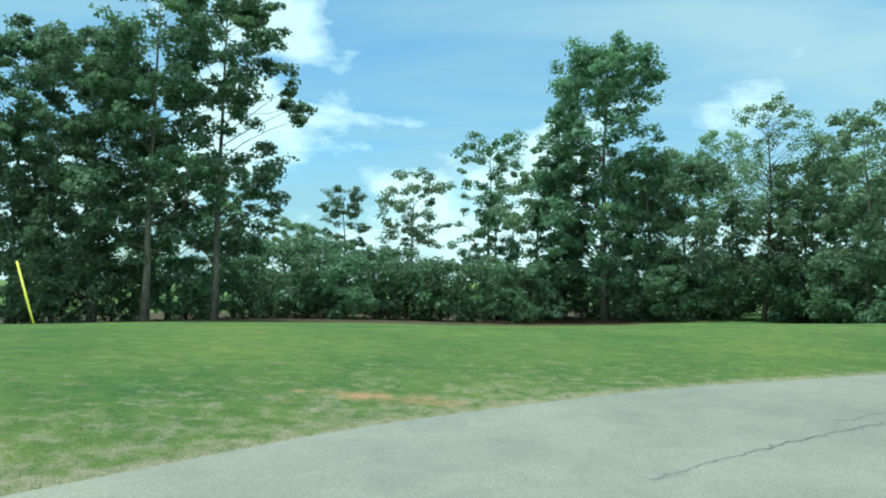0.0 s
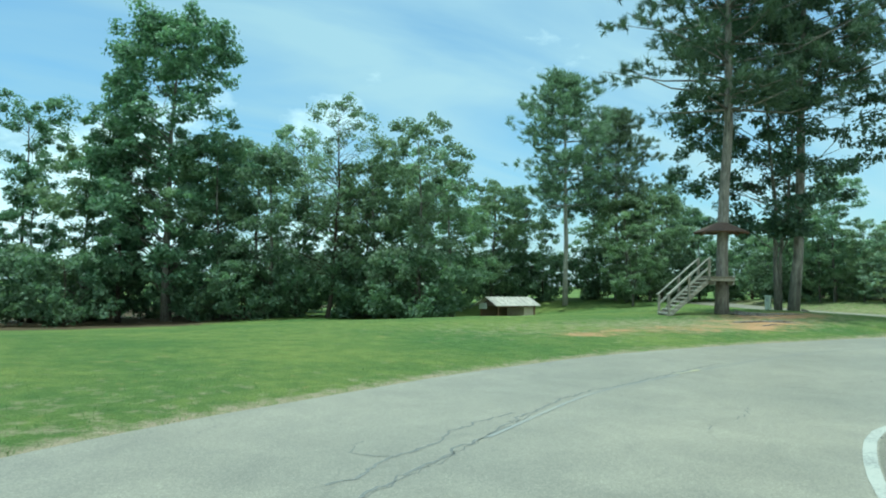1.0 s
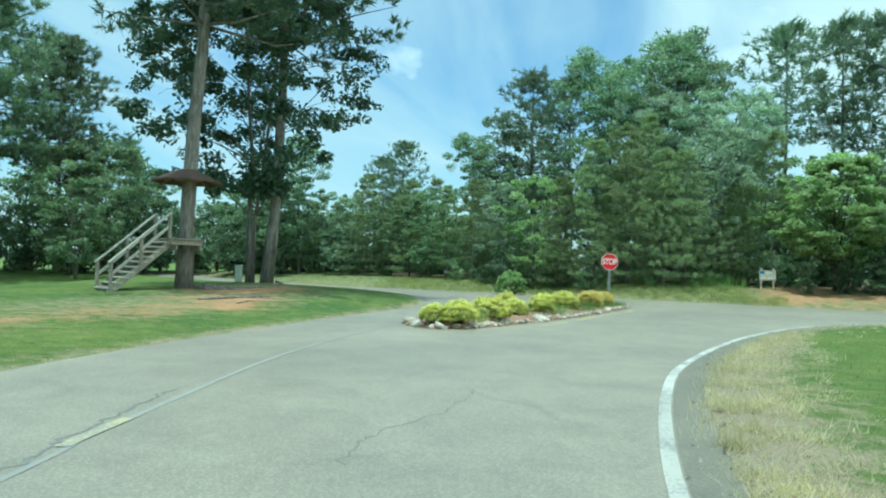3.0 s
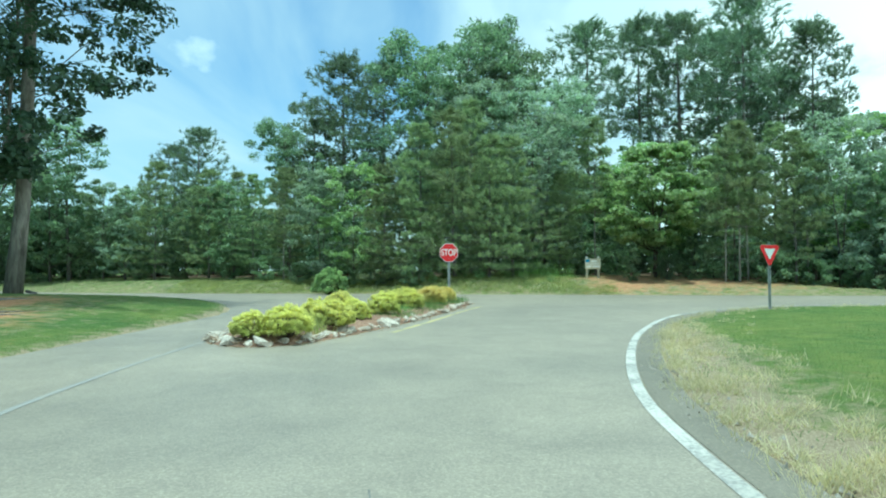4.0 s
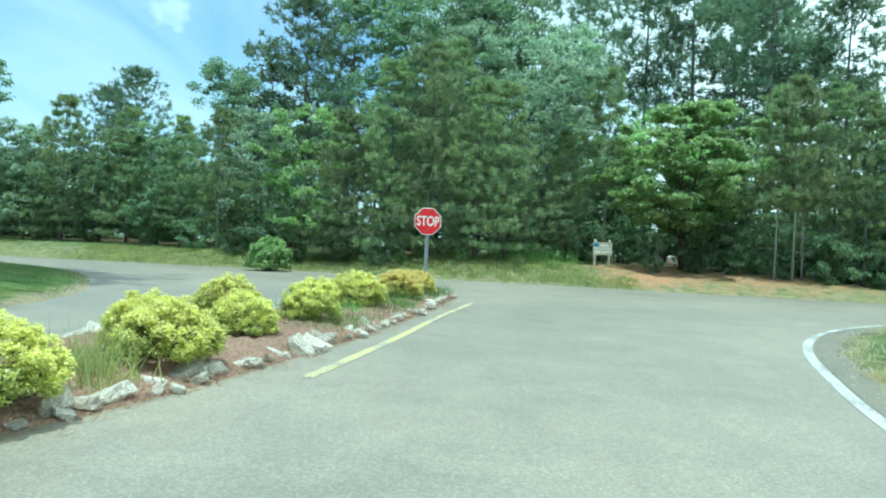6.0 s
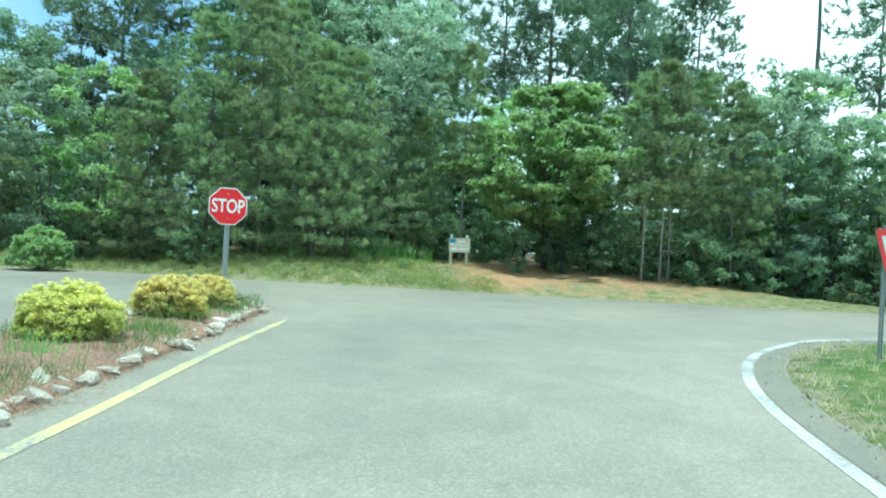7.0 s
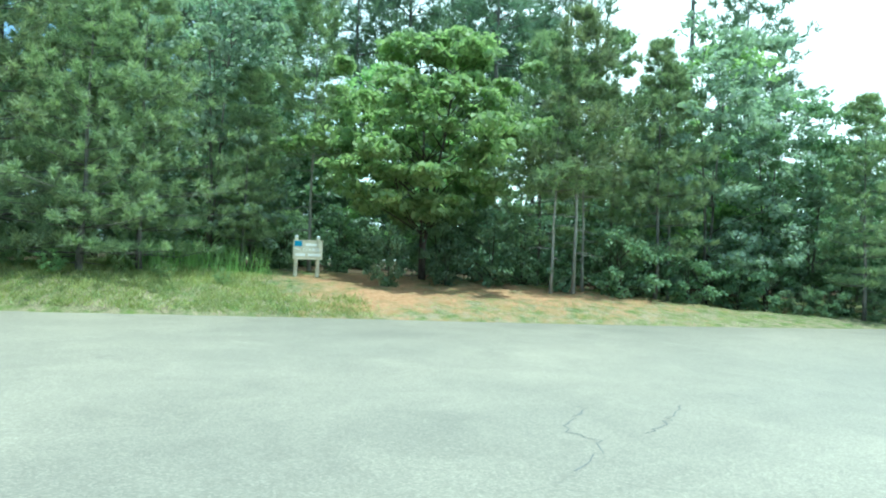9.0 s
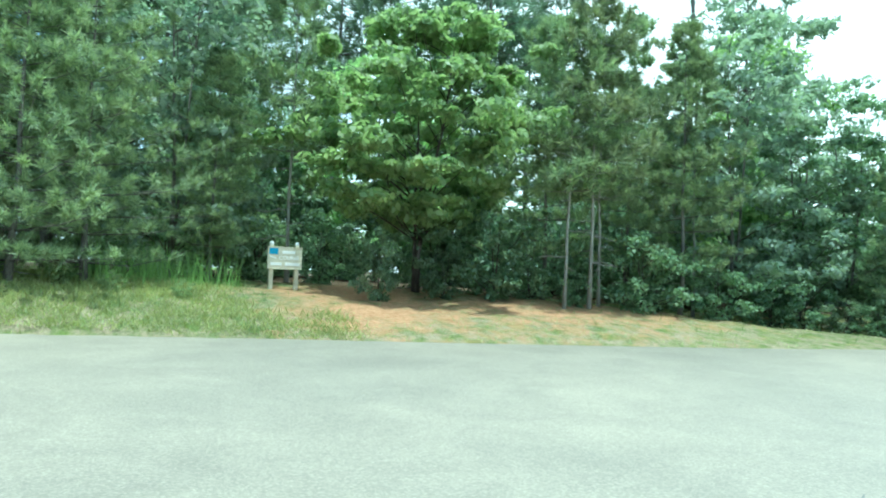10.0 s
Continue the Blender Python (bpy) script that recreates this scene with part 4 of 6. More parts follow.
plant("oak_narrow", 0.4, 79.8, 15.4, "slender dark broadleaf tree beyond the lawn")
plant("dense", 4.8, 75.3, 16.6, "dense green broadleaf tree at the wood's edge")
plant("oak", 11.3, 68.9, 28.2, "tall dark-leaved broadleaf tree beyond the lawn")
plant("oak_narrow", 7.6, 72.2, 18.6, "tall dark-leaved broadleaf tree beyond the lawn")
plant("dense", 15.2, 66.7, 16.6, "dense green broadleaf tree at the wood's edge")
plant("dense_round", 18.6, 61.4, 14.1, "dense green broadleaf tree at the wood's edge")
plant("pale", 19.8, 71.4, 17.3, "pale-leaved broadleaf tree beyond the lawn")
plant("sparse", 22.4, 57.1, 18.6, "thin open-crowned tree with sparse pale leaves")
plant("sparse", 24.9, 71.3, 19.2, "pale-leaved broadleaf tree beyond the lawn")
plant("dense", 27.0, 58.3, 14.1, "dense green broadleaf tree at the wood's edge")
plant("pale", 27.7, 51.6, 16.6, "pale-leaved broadleaf tree beyond the lawn")
plant("dense", 30.3, 60.7, 14.1, "dense green broadleaf tree at the wood's edge")
plant("dense_round", 27.3, 60.4, 11.5, "dense green broadleaf tree at the wood's edge")
plant("pale", 37.2, 66.7, 16.6, "pale-leaved broadleaf tree beyond the lawn")
plant("dense", 35.0, 58.2, 12.8, "dense green broadleaf tree at the wood's edge")
plant("dense", 41.3, 61.0, 12.8, "dense green broadleaf tree at the wood's edge")
plant("dense_round", 47.5, 63.6, 11.5, "dense green broadleaf tree at the wood's edge")
plant("leafy_fresh", 29.8, 53.0, 5.4, "small yellow-green tree before the wood")
plant("pine_full", 45.5, 54.4, 22.4, "tall pine with a bare pale trunk beyond the lawn")
plant("pine_full", 52.0, 54.3, 19.2, "tall pine beyond the lawn")
plant("dense", 55.0, 61.1, 11.5, "dense green broadleaf tree at the wood's edge")
plant("dense", 53.3, 51.0, 10.9, "dense green broadleaf tree at the wood's edge")
plant("leafy_near", 46.2, 46.1, 8.3, "dense green broadleaf tree at the wood's edge")
plant("dense_round", 63.9, 56.2, 10.2, "dense green broadleaf tree at the wood's edge")
plant("pine_far", 69.0, 63.3, 14.1, "tall pine with a high crown behind the wood's edge")
plant("dense", 44.8, 65.4, 11.5, "dense green broadleaf tree at the wood's edge")
plant("dense", 49.8, 50.6, 10.2, "dense green broadleaf tree at the wood's edge")
plant("dense_round", 58.3, 54.2, 10.9, "dense green broadleaf tree at the wood's edge")
plant("thicket", 66.1, 49.1, 7.0, "dense green broadleaf tree at the wood's edge")
plant("dense", 66.2, 56.0, 9.6, "dense green broadleaf tree at the wood's edge")
# bushes that close the foot of the wood beyond the lawn
plant("thicket", -35.8, 47.1, 5.1, "broad leafy bush at the foot of the wood", "bush", "bush", group="bushes along the lawn")
plant("thicket", -32.6, 47.6, 5.8, "broad leafy bush at the foot of the wood", "bush", "bush", group="bushes along the lawn")
plant("thicket", -31.0, 51.8, 5.1, "broad leafy bush at the foot of the wood", "bush", "bush", group="bushes along the lawn")
plant("thicket", -25.4, 53.1, 5.4, "broad leafy bush at the foot of the wood", "bush", "bush", group="bushes along the lawn")
plant("thicket", -22.7, 58.8, 5.8, "broad leafy bush at the foot of the wood", "bush", "bush", group="bushes along the lawn")
plant("thicket", -22.1, 65.0, 7.7, "broad leafy bush at the foot of the wood", "bush", "bush", group="bushes along the lawn")
plant("thicket", -19.4, 68.7, 8.3, "broad leafy bush at the foot of the wood", "bush", "bush", group="bushes along the lawn")
plant("thicket", -15.1, 66.8, 6.4, "broad leafy bush at the foot of the wood", "bush", "bush", group="bushes along the lawn")
plant("thicket", -12.5, 70.2, 7.7, "broad leafy bush at the foot of the wood", "bush", "bush", group="bushes along the lawn")
plant("thicket", -9.6, 73.5, 6.7, "broad leafy bush at the foot of the wood", "bush", "bush", group="bushes along the lawn")
plant("thicket", -5.7, 71.0, 6.7, "broad leafy bush at the foot of the wood", "bush", "bush", group="bushes along the lawn")
plant("thicket", -2.1, 71.2, 6.4, "broad leafy bush at the foot of the wood", "bush", "bush", group="bushes along the lawn")
plant("thicket", 3.2, 68.3, 6.4, "broad leafy bush at the foot of the wood", "bush", "bush", group="bushes along the lawn")
plant("thicket", 13.4, 65.6, 3.8, "broad leafy bush at the foot of the wood", "bush", "bush", group="bushes along the lawn")
plant("thicket", 16.3, 60.6, 5.1, "broad leafy bush at the foot of the wood", "bush", "bush", group="bushes along the lawn")
plant("thicket", 20.8, 60.7, 5.1, "broad leafy bush at the foot of the wood", "bush", "bush", group="bushes along the lawn")
plant("thicket", 24.9, 57.6, 5.8, "broad leafy bush at the foot of the wood", "bush", "bush", group="bushes along the lawn")
plant("thicket", 26.7, 53.7, 5.8, "broad leafy bush at the foot of the wood", "bush", "bush", group="bushes along the lawn")
plant("thicket", 27.5, 50.1, 5.8, "broad leafy bush at the foot of the wood", "bush", "bush", group="bushes along the lawn")
plant("thicket", 5.0, 79.7, 6.4, "broad leafy bush at the foot of the wood", "bush", "bush", group="bushes along the lawn")
plant("thicket", 7.8, 83.9, 7.0, "broad leafy bush at the foot of the wood", "bush", "bush", group="bushes along the lawn")
plant("thicket", 10.9, 80.7, 6.4, "broad leafy bush at the foot of the wood", "bush", "bush", group="bushes along the lawn")
plant("thicket", 13.7, 77.5, 5.8, "broad leafy bush at the foot of the wood", "bush", "bush", group="bushes along the lawn")
plant("thicket", 0.6, 81.2, 6.4, "broad leafy bush at the foot of the wood", "bush", "bush", group="bushes along the lawn")
plant("thicket", 19.2, 73.6, 5.1, "broad leafy bush at the foot of the wood", "bush", "bush", group="bushes along the lawn")
plant("thicket", 24.3, 69.2, 5.8, "broad leafy bush at the foot of the wood", "bush", "bush", group="bushes along the lawn")
plant("thicket", 27.4, 62.0, 5.1, "broad leafy bush at the foot of the wood", "bush", "bush", group="bushes along the lawn")
plant("thicket", 31.5, 63.2, 5.8, "broad leafy bush at the foot of the wood", "bush", "bush", group="bushes along the lawn")
plant("thicket", 37.9, 63.1, 5.8, "broad leafy bush at the foot of the wood", "bush", "bush", group="bushes along the lawn")
plant("thicket", 44.3, 62.3, 5.8, "broad leafy bush at the foot of the wood", "bush", "bush", group="bushes along the lawn")
plant("thicket", 47.2, 60.2, 5.1, "broad leafy bush at the foot of the wood", "bush", "bush", group="bushes along the lawn")
plant("thicket", 51.7, 56.5, 5.8, "broad leafy bush at the foot of the wood", "bush", "bush", group="bushes along the lawn")
plant("thicket", 54.6, 53.8, 5.8, "broad leafy bush at the foot of the wood", "bush", "bush", group="bushes along the lawn")
plant("thicket", 61.4, 54.8, 5.1, "broad leafy bush at the foot of the wood", "bush", "bush", group="bushes along the lawn")
plant("thicket", 71.4, 56.1, 5.8, "broad leafy bush at the foot of the wood", "bush", "bush", group="bushes along the lawn")
plant("thicket", 78.2, 46.2, 6.4, "broad leafy bush at the foot of the wood", "bush", "bush", group="bushes along the lawn")
plant("thicket", 72.9, 49.3, 6.4, "broad leafy bush at the foot of the wood", "bush", "bush", group="bushes along the lawn")
# wood beyond the junction, front row
plant("dense", 60.4, 43.0, 7.5, "dense green broadleaf tree at the wood's edge")
plant("dense_round", 57.8, 38.4, 6.9, "dense green broadleaf tree at the wood's edge")
plant("pale", 55.3, 33.7, 10.4, "tall yellow-green tree at the edge of the wood")
plant("leafy_near", 55.7, 35.2, 9.2, "leafy young broadleaf tree at the edge of the wood")
plant("leafy_near", 54.2, 30.9, 6.3, "leafy young broadleaf tree at the edge of the wood")
plant("leafy_pale", 53.8, 29.3, 5.8, "leafy young broadleaf tree at the edge of the wood")
plant("pine_young", 53.5, 27.3, 7.1, "bushy young pine at the edge of the wood")
plant("leafy_near", 53.2, 25.2, 5.8, "leafy young broadleaf tree at the edge of the wood")
plant("pine_young", 52.6, 23.6, 6.4, "bushy young pine at the edge of the wood")
plant("leafy_near", 52.0, 21.9, 5.8, "leafy young broadleaf tree at the edge of the wood")
plant("pine_young_b", 51.2, 20.5, 6.0, "bushy young pine at the edge of the wood")
plant("pine_sapling", 50.0, 18.4, 6.2, "bushy young pine at the edge of the wood")
plant("pine_young_b", 51.9, 18.5, 6.4, "bushy young pine at the edge of the wood")
plant("leafy_pale", 48.8, 16.0, 6.1, "leafy young broadleaf tree at the edge of the wood")
plant("leafy_fresh", 48.0, 14.1, 6.4, "fresh green broadleaf tree at the edge of the wood")
plant("pine_young", 47.0, 12.4, 6.0, "bushy young pine at the edge of the wood")
plant("pine_young", 47.2, 10.6, 7.8, "bushy young pine at the edge of the wood")
plant("pine_young", 46.7, 8.8, 8.3, "bushy young pine at the edge of the wood")
plant("pine_young", 46.0, 7.1, 6.9, "bushy young pine at the edge of the wood")
plant("pine_young", 46.5, 5.9, 6.9, "bushy young pine at the edge of the wood")
plant("pine_young_b", 50.8, 7.9, 9.8, "bushy young pine at the edge of the wood")
plant("pine_young_b", 48.0, 3.4, 5.4, "bushy young pine at the edge of the wood")
plant("leafy_pale", 49.4, 4.1, 8.6, "leafy young broadleaf tree at the edge of the wood")
plant("pine_young_b", 50.4, 2.8, 6.0, "bushy young pine at the edge of the wood")
plant("pine_sapling", 48.3, 1.5, 8.0, "slim young pine behind the wooden sign")
plant("pine_sapling", 43.7, -3.5, 6.3, "slim young pine at the edge of the wood")
plant("pine_sapling", 43.6, -4.1, 7.1, "slim young pine at the edge of the wood")
plant("pine_sapling", 43.9, -4.6, 6.0, "slim young pine at the edge of the wood")
plant("pine_young_b", 44.9, -6.2, 7.4, "bushy young pine at the edge of the wood")
plant("pine_young_b", 46.9, -5.1, 7.6, "bushy young pine at the edge of the wood")
plant("pine_young_b", 43.2, -6.4, 6.7, "bushy young pine at the edge of the wood")
plant("pine_sapling", 43.5, -7.1, 6.2, "slim young pine at the edge of the wood")
plant("leafy_pale", 43.7, -8.6, 7.6, "leafy young broadleaf tree at the edge of the wood")
plant("leafy_fresh", 45.7, -10.9, 8.0, "leafy young broadleaf tree at the edge of the wood")
plant("leafy_pale", 43.0, -10.2, 6.2, "leafy young broadleaf tree at the edge of the wood")
plant("leafy_near", 42.2, -11.0, 5.8, "leafy young broadleaf tree at the edge of the wood")
plant("pine_young_b", 40.2, -10.3, 5.5, "bushy young pine at the edge of the wood")
plant("leafy_pale", 40.8, -12.9, 5.8, "leafy young broadleaf tree at the edge of the wood")
plant("leafy_near", 39.6, -13.0, 6.2, "leafy young broadleaf tree at the edge of the wood")
plant("pine_young_b", 39.9, -15.6, 6.9, "bushy young pine at the edge of the wood")
plant("broad_near", 46.1, -1.0, 6.3, "spreading broadleaf tree with bright layered leaves", wide=1.08)
plant("shrub", 44.75, 0.42, 1.5, "small rounded leafy bush beside the bare clay", "shrub", "shrub", group="shrubs under the wood's edge", wide=0.6)
for fx, fy, fh in ((46.5, -13.5, 5.2), (44.0, -15.5, 5.0), (47.5, -17.5, 6.0), (43.0, -18.5, 5.4), (41.5, -20.5, 5.2), (45.5, -22.0, 6.0), (49.5, -12.0, 6.4), (41.0, -16.5, 4.6), (39.8, -19.0, 4.8), (50.0, -16.0, 6.6)):
    plant("leafy_pale" if fx > 45 else "leafy_near", fx, fy, fh, "broadleaf tree within the wood", group="trees of the wood")
# taller trees behind
plant("pine_far", 70.2, 31.2, 12.4, "tall pine with a high crown behind the wood's edge")
plant("pine_far", 71.6, 34.0, 11.3, "tall pine with a high crown behind the wood's edge")
plant("tall_mid", 65.7, 22.5, 11.9, "tall pale-leaved broadleaf tree within the wood")
plant("pale", 68.6, 20.7, 14.0, "tall pale-leaved broadleaf tree within the wood")
plant("pine_far", 66.7, 18.1, 17.3, "tall pine with a high crown behind the wood's edge")
plant("pine_far", 64.9, 14.6, 16.2, "tall pine with a high crown behind the wood's edge")
plant("tall_mid", 61.6, 11.2, 16.7, "tall pale-leaved broadleaf tree within the wood")
plant("tall_mid", 62.8, 7.6, 18.4, "tall pale-leaved broadleaf tree within the wood")
plant("tall_mid", 60.3, 5.0, 15.7, "tall pale-leaved broadleaf tree within the wood")
plant("tall_broad", 56.4, 2.8, 12.4, "tall pale-leaved broadleaf tree within the wood")
plant("pine_far", 70.0, 5.8, 20.5, "tall pine with a high crown behind the wood's edge")
plant("pine_thin", 76.2, -2.8, 23.2, "tall pine with a high crown behind the wood's edge")
plant("pine_thin", 69.3, -5.8, 21.1, "tall pine with a high crown behind the wood's edge")
plant("pine_far", 67.2, -8.5, 20.5, "tall pine with a high crown behind the wood's edge")
plant("pine_far", 69.6, -12.4, 20.0, "tall pine with a high crown behind the wood's edge")
plant("pine_thin", 62.0, -11.8, 20.5, "tall pine with a high crown behind the wood's edge")
plant("tall_broad", 54.9, 4.2, 11.3, "tall pale-leaved broadleaf tree within the wood")
plant("tall_broad", 57.4, 7.3, 12.4, "tall pale-leaved broadleaf tree within the wood")
plant("leafy_near", 56.8, 1.1, 9.2, "leafy young broadleaf tree at the edge of the wood")
plant("pine_thin", 66.7, -14.1, 19.4, "tall pine with a high crown behind the wood's edge")
plant("pine_far", 63.4, -15.1, 15.1, "tall pine with a high crown behind the wood's edge")
plant("pine_far", 68.3, -20.7, 14.0, "tall pine with a high crown behind the wood's edge")
plant("pine_pole", 58.3, -22.0, 25.9, "tall pine with a high crown behind the wood's edge")
plant("pine_thin", 59.7, -27.5, 20.0, "tall pine with a high crown behind the wood's edge")
plant("pine_far", 68.8, -28.2, 14.0, "tall pine with a high crown behind the wood's edge")
plant("pine_far", 72.2, -27.7, 13.5, "tall pine with a high crown behind the wood's edge")
plant("pine_thin", 62.9, -34.3, 14.6, "tall pine with a high crown behind the wood's edge")
plant("pine_far", 64.6, -42.3, 10.3, "tall pine with a high crown behind the wood's edge")
plant("pine_thin", 62.3, -16.8, 18.4, "tall pine with a high crown behind the wood's edge")
plant("leafy_near", 55.7, -6.3, 8.6, "leafy young broadleaf tree at the edge of the wood")
plant("leafy_fresh", 54.5, -3.1, 8.0, "leafy young broadleaf tree at the edge of the wood")
plant("thicket", 59.1, 40.8, 4.6, "broad leafy bush within the wood", "bush", "bush", group="undergrowth of the wood")
plant("thicket", 60.8, 38.4, 5.2, "broad leafy bush within the wood", "bush", "bush", group="undergrowth of the wood")
plant("thicket", 60.3, 34.8, 5.2, "broad leafy bush within the wood", "bush", "bush", group="undergrowth of the wood")
plant("thicket", 61.7, 32.3, 5.2, "broad leafy bush within the wood", "bush", "bush", group="undergrowth of the wood")
plant("thicket", 62.8, 30.1, 5.2, "broad leafy bush within the wood", "bush", "bush", group="undergrowth of the wood")
plant("thicket", 61.7, 26.7, 4.8, "broad leafy bush within the wood", "bush", "bush", group="undergrowth of the wood")
plant("thicket", 60.3, 23.5, 4.6, "broad leafy bush within the wood", "bush", "bush", group="undergrowth of the wood")
plant("thicket", 58.9, 20.1, 4.6, "broad leafy bush within the wood", "bush", "bush", group="undergrowth of the wood")
plant("thicket", 56.0, 16.7, 4.1, "broad leafy bush within the wood", "bush", "bush", group="undergrowth of the wood")
# low growth under the wood's edge
plant("shrub", 43.9, -4.0, 0.8, "low leafy shrub under the trees", "shrub", "shrub", group="shrubs under the wood's edge")
plant("shrub", 46.7, -1.7, 1.8, "low leafy shrub under the trees", "shrub", "shrub", group="shrubs under the wood's edge")
plant("shrub", 45.2, -1.3, 1.1, "low leafy shrub under the trees", "shrub", "shrub", group="shrubs under the wood's edge")
plant("shrub", 45.1, -2.5, 2.0, "low leafy shrub under the trees", "shrub", "shrub", group="shrubs under the wood's edge")
plant("shrub", 44.9, -3.4, 1.7, "low leafy shrub under the trees", "shrub", "shrub", group="shrubs under the wood's edge")
plant("shrub", 43.3, -5.3, 1.8, "low leafy shrub under the trees", "shrub", "shrub", group="shrubs under the wood's edge")
plant("shrub", 43.9, -6.4, 1.6, "low leafy shrub under the trees", "shrub", "shrub", group="shrubs under the wood's edge")
plant("shrub", 42.7, -7.0, 1.4, "low leafy shrub under the trees", "shrub", "shrub", group="shrubs under the wood's edge")
plant("shrub", 42.7, -8.8, 1.5, "low leafy shrub under the trees", "shrub", "shrub", group="shrubs under the wood's edge")
plant("shrub", 42.2, -9.3, 1.4, "low leafy shrub under the trees", "shrub", "shrub", group="shrubs under the wood's edge")
plant("shrub", 41.3, -9.5, 0.8, "low leafy shrub under the trees", "shrub", "shrub", group="shrubs under the wood's edge")
plant("shrub", 40.7, -9.7, 0.8, "low leafy shrub under the trees", "shrub", "shrub", group="shrubs under the wood's edge")
plant("shrub", 40.1, -10.5, 0.7, "low leafy shrub under the trees", "shrub", "shrub", group="shrubs under the wood's edge")
plant("shrub", 41.5, -11.3, 1.6, "low leafy shrub under the trees", "shrub", "shrub", group="shrubs under the wood's edge")
plant("shrub", 40.3, -11.9, 1.5, "low leafy shrub under the trees", "shrub", "shrub", group="shrubs under the wood's edge")
plant("shrub", 39.7, -12.9, 1.6, "low leafy shrub under the trees", "shrub", "shrub", group="shrubs under the wood's edge")
plant("shrub", 49.3, 0.4, 1.7, "low leafy shrub under the trees", "shrub", "shrub", group="shrubs under the wood's edge")
plant("shrub", 50.9, 1.8, 1.8, "low leafy shrub under the trees", "shrub", "shrub", group="shrubs under the wood's edge")
plant("shrub", 50.0, 4.1, 1.8, "low leafy shrub under the trees", "shrub", "shrub", group="shrubs under the wood's edge")
plant("shrub", 48.4, 5.9, 1.1, "low leafy shrub under the trees", "shrub", "shrub", group="shrubs under the wood's edge")
plant("shrub", 48.7, 7.6, 1.4, "low leafy shrub under the trees", "shrub", "shrub", group="shrubs under the wood's edge")
plant("shrub", 48.9, 9.2, 1.3, "low leafy shrub under the trees", "shrub", "shrub", group="shrubs under the wood's edge")
plant("shrub", 49.3, 10.8, 1.4, "low leafy shrub under the trees", "shrub", "shrub", group="shrubs under the wood's edge")
plant("shrub", 49.7, 12.0, 1.4, "low leafy shrub under the trees", "shrub", "shrub", group="shrubs under the wood's edge")
plant("shrub", 48.5, 17.2, 1.1, "low leafy shrub under the trees", "shrub", "shrub", group="shrubs under the wood's edge")
plant("shrub", 50.3, 19.5, 1.4, "low leafy shrub under the trees", "shrub", "shrub", group="shrubs under the wood's edge")
plant("shrub", 51.9, 22.1, 1.5, "low leafy shrub under the trees", "shrub", "shrub", group="shrubs under the wood's edge")
plant("shrub", 53.1, 25.5, 1.5, "low leafy shrub under the trees", "shrub", "shrub", group="shrubs under the wood's edge")
plant("shrub", 54.1, 28.6, 1.7, "low leafy shrub under the trees", "shrub", "shrub", group="shrubs under the wood's edge")
plant("shrub", 47.3, 14.4, 1.4, "low leafy shrub under the trees", "shrub", "shrub", group="shrubs under the wood's edge")
plant("shrub", 47.0, 12.6, 1.4, "low leafy shrub under the trees", "shrub", "shrub", group="shrubs under the wood's edge")
plant("shrub", 46.0, 10.8, 1.1, "low leafy shrub under the trees", "shrub", "shrub", group="shrubs under the wood's edge")
plant("shrub", 54.9, 32.2, 1.8, "low leafy shrub under the trees", "shrub", "shrub", group="shrubs under the wood's edge")
plant("shrub", 56.4, 36.4, 1.8, "low leafy shrub under the trees", "shrub", "shrub", group="shrubs under the wood's edge")

# the rest of the wood, filling in behind
def skyline(b):
    """How steeply the wood may rise, by bearing from the junction (degrees from +x, anticlockwise)."""
    return float(np.interp(b, [-75, -60, -45, -30, -15, 0, 12, 22, 32, 42, 60], [0.12, 0.12, 0.13, 0.14, 0.17, 0.24, 0.23, 0.16, 0.125, 0.15, 0.18]))


for i in range(95):
    b = rng.uniform(-72, 48)
    far = rng.uniform(33, 75)
    fx, fy = 20 + far * math.cos(radians(b)), 7.5 + far * math.sin(radians(b))
    dd, ss = road_distance([fx], [fy])
    if dd[0] < 8.5 or ss[0] != 1:
        continue
    h = min(18.0, far * skyline(b) * rng.uniform(0.55, 0.85) + 1.0)
    key = ["fill_leaf", "fill_pine", "fill_pale", "fill_leaf", "pine_far", "fill_pine"][i % 6]
    if h < 8 and key == "pine_far":
        key = "fill_pine"
    plant(key, fx, fy, h, "pine within the wood" if "pine" in key else "broadleaf tree within the wood", group="trees of the wood")
for i in range(70):
    b = rng.uniform(-72, 48)
    far = rng.uniform(26, 48)
    fx, fy = 20 + far * math.cos(radians(b)), 7.5 + far * math.sin(radians(b))
    dd, ss = road_distance([fx], [fy])
    if dd[0] < 6.5 or ss[0] != 1:
        continue
    plant("thicket" if i % 2 else "shrub", fx, fy, rng.uniform(1.8, 3.6), "leafy undergrowth within the wood", "bush", "bush", "undergrowth of the wood")

for ux, uy, uh in ((55.0, -2.0, 3.0), (54.5, 3.0, 3.4), (58.5, 0.2, 3.8), (61.0, -4.0, 4.2), (57.0, -7.0, 3.6), (52.5, -8.0, 2.8), (60.0, 4.5, 4.0), (54.0, -12.0, 3.2)):
    plant("thicket", ux, uy, uh, "leafy undergrowth within the wood", "bush", "bush", "undergrowth of the wood")

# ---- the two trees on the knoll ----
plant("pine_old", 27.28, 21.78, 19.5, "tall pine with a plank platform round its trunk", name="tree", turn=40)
plant("shade_oak", 32.85, 22.98, 17.0, "oak with two trunks beside a pine, leaves darkened as if backlit", turn=0)
plant("pine_lean", 33.15, 22.4, 20.0, "tall pine leaning beside an oak, needles darkened as if backlit", turn=0)


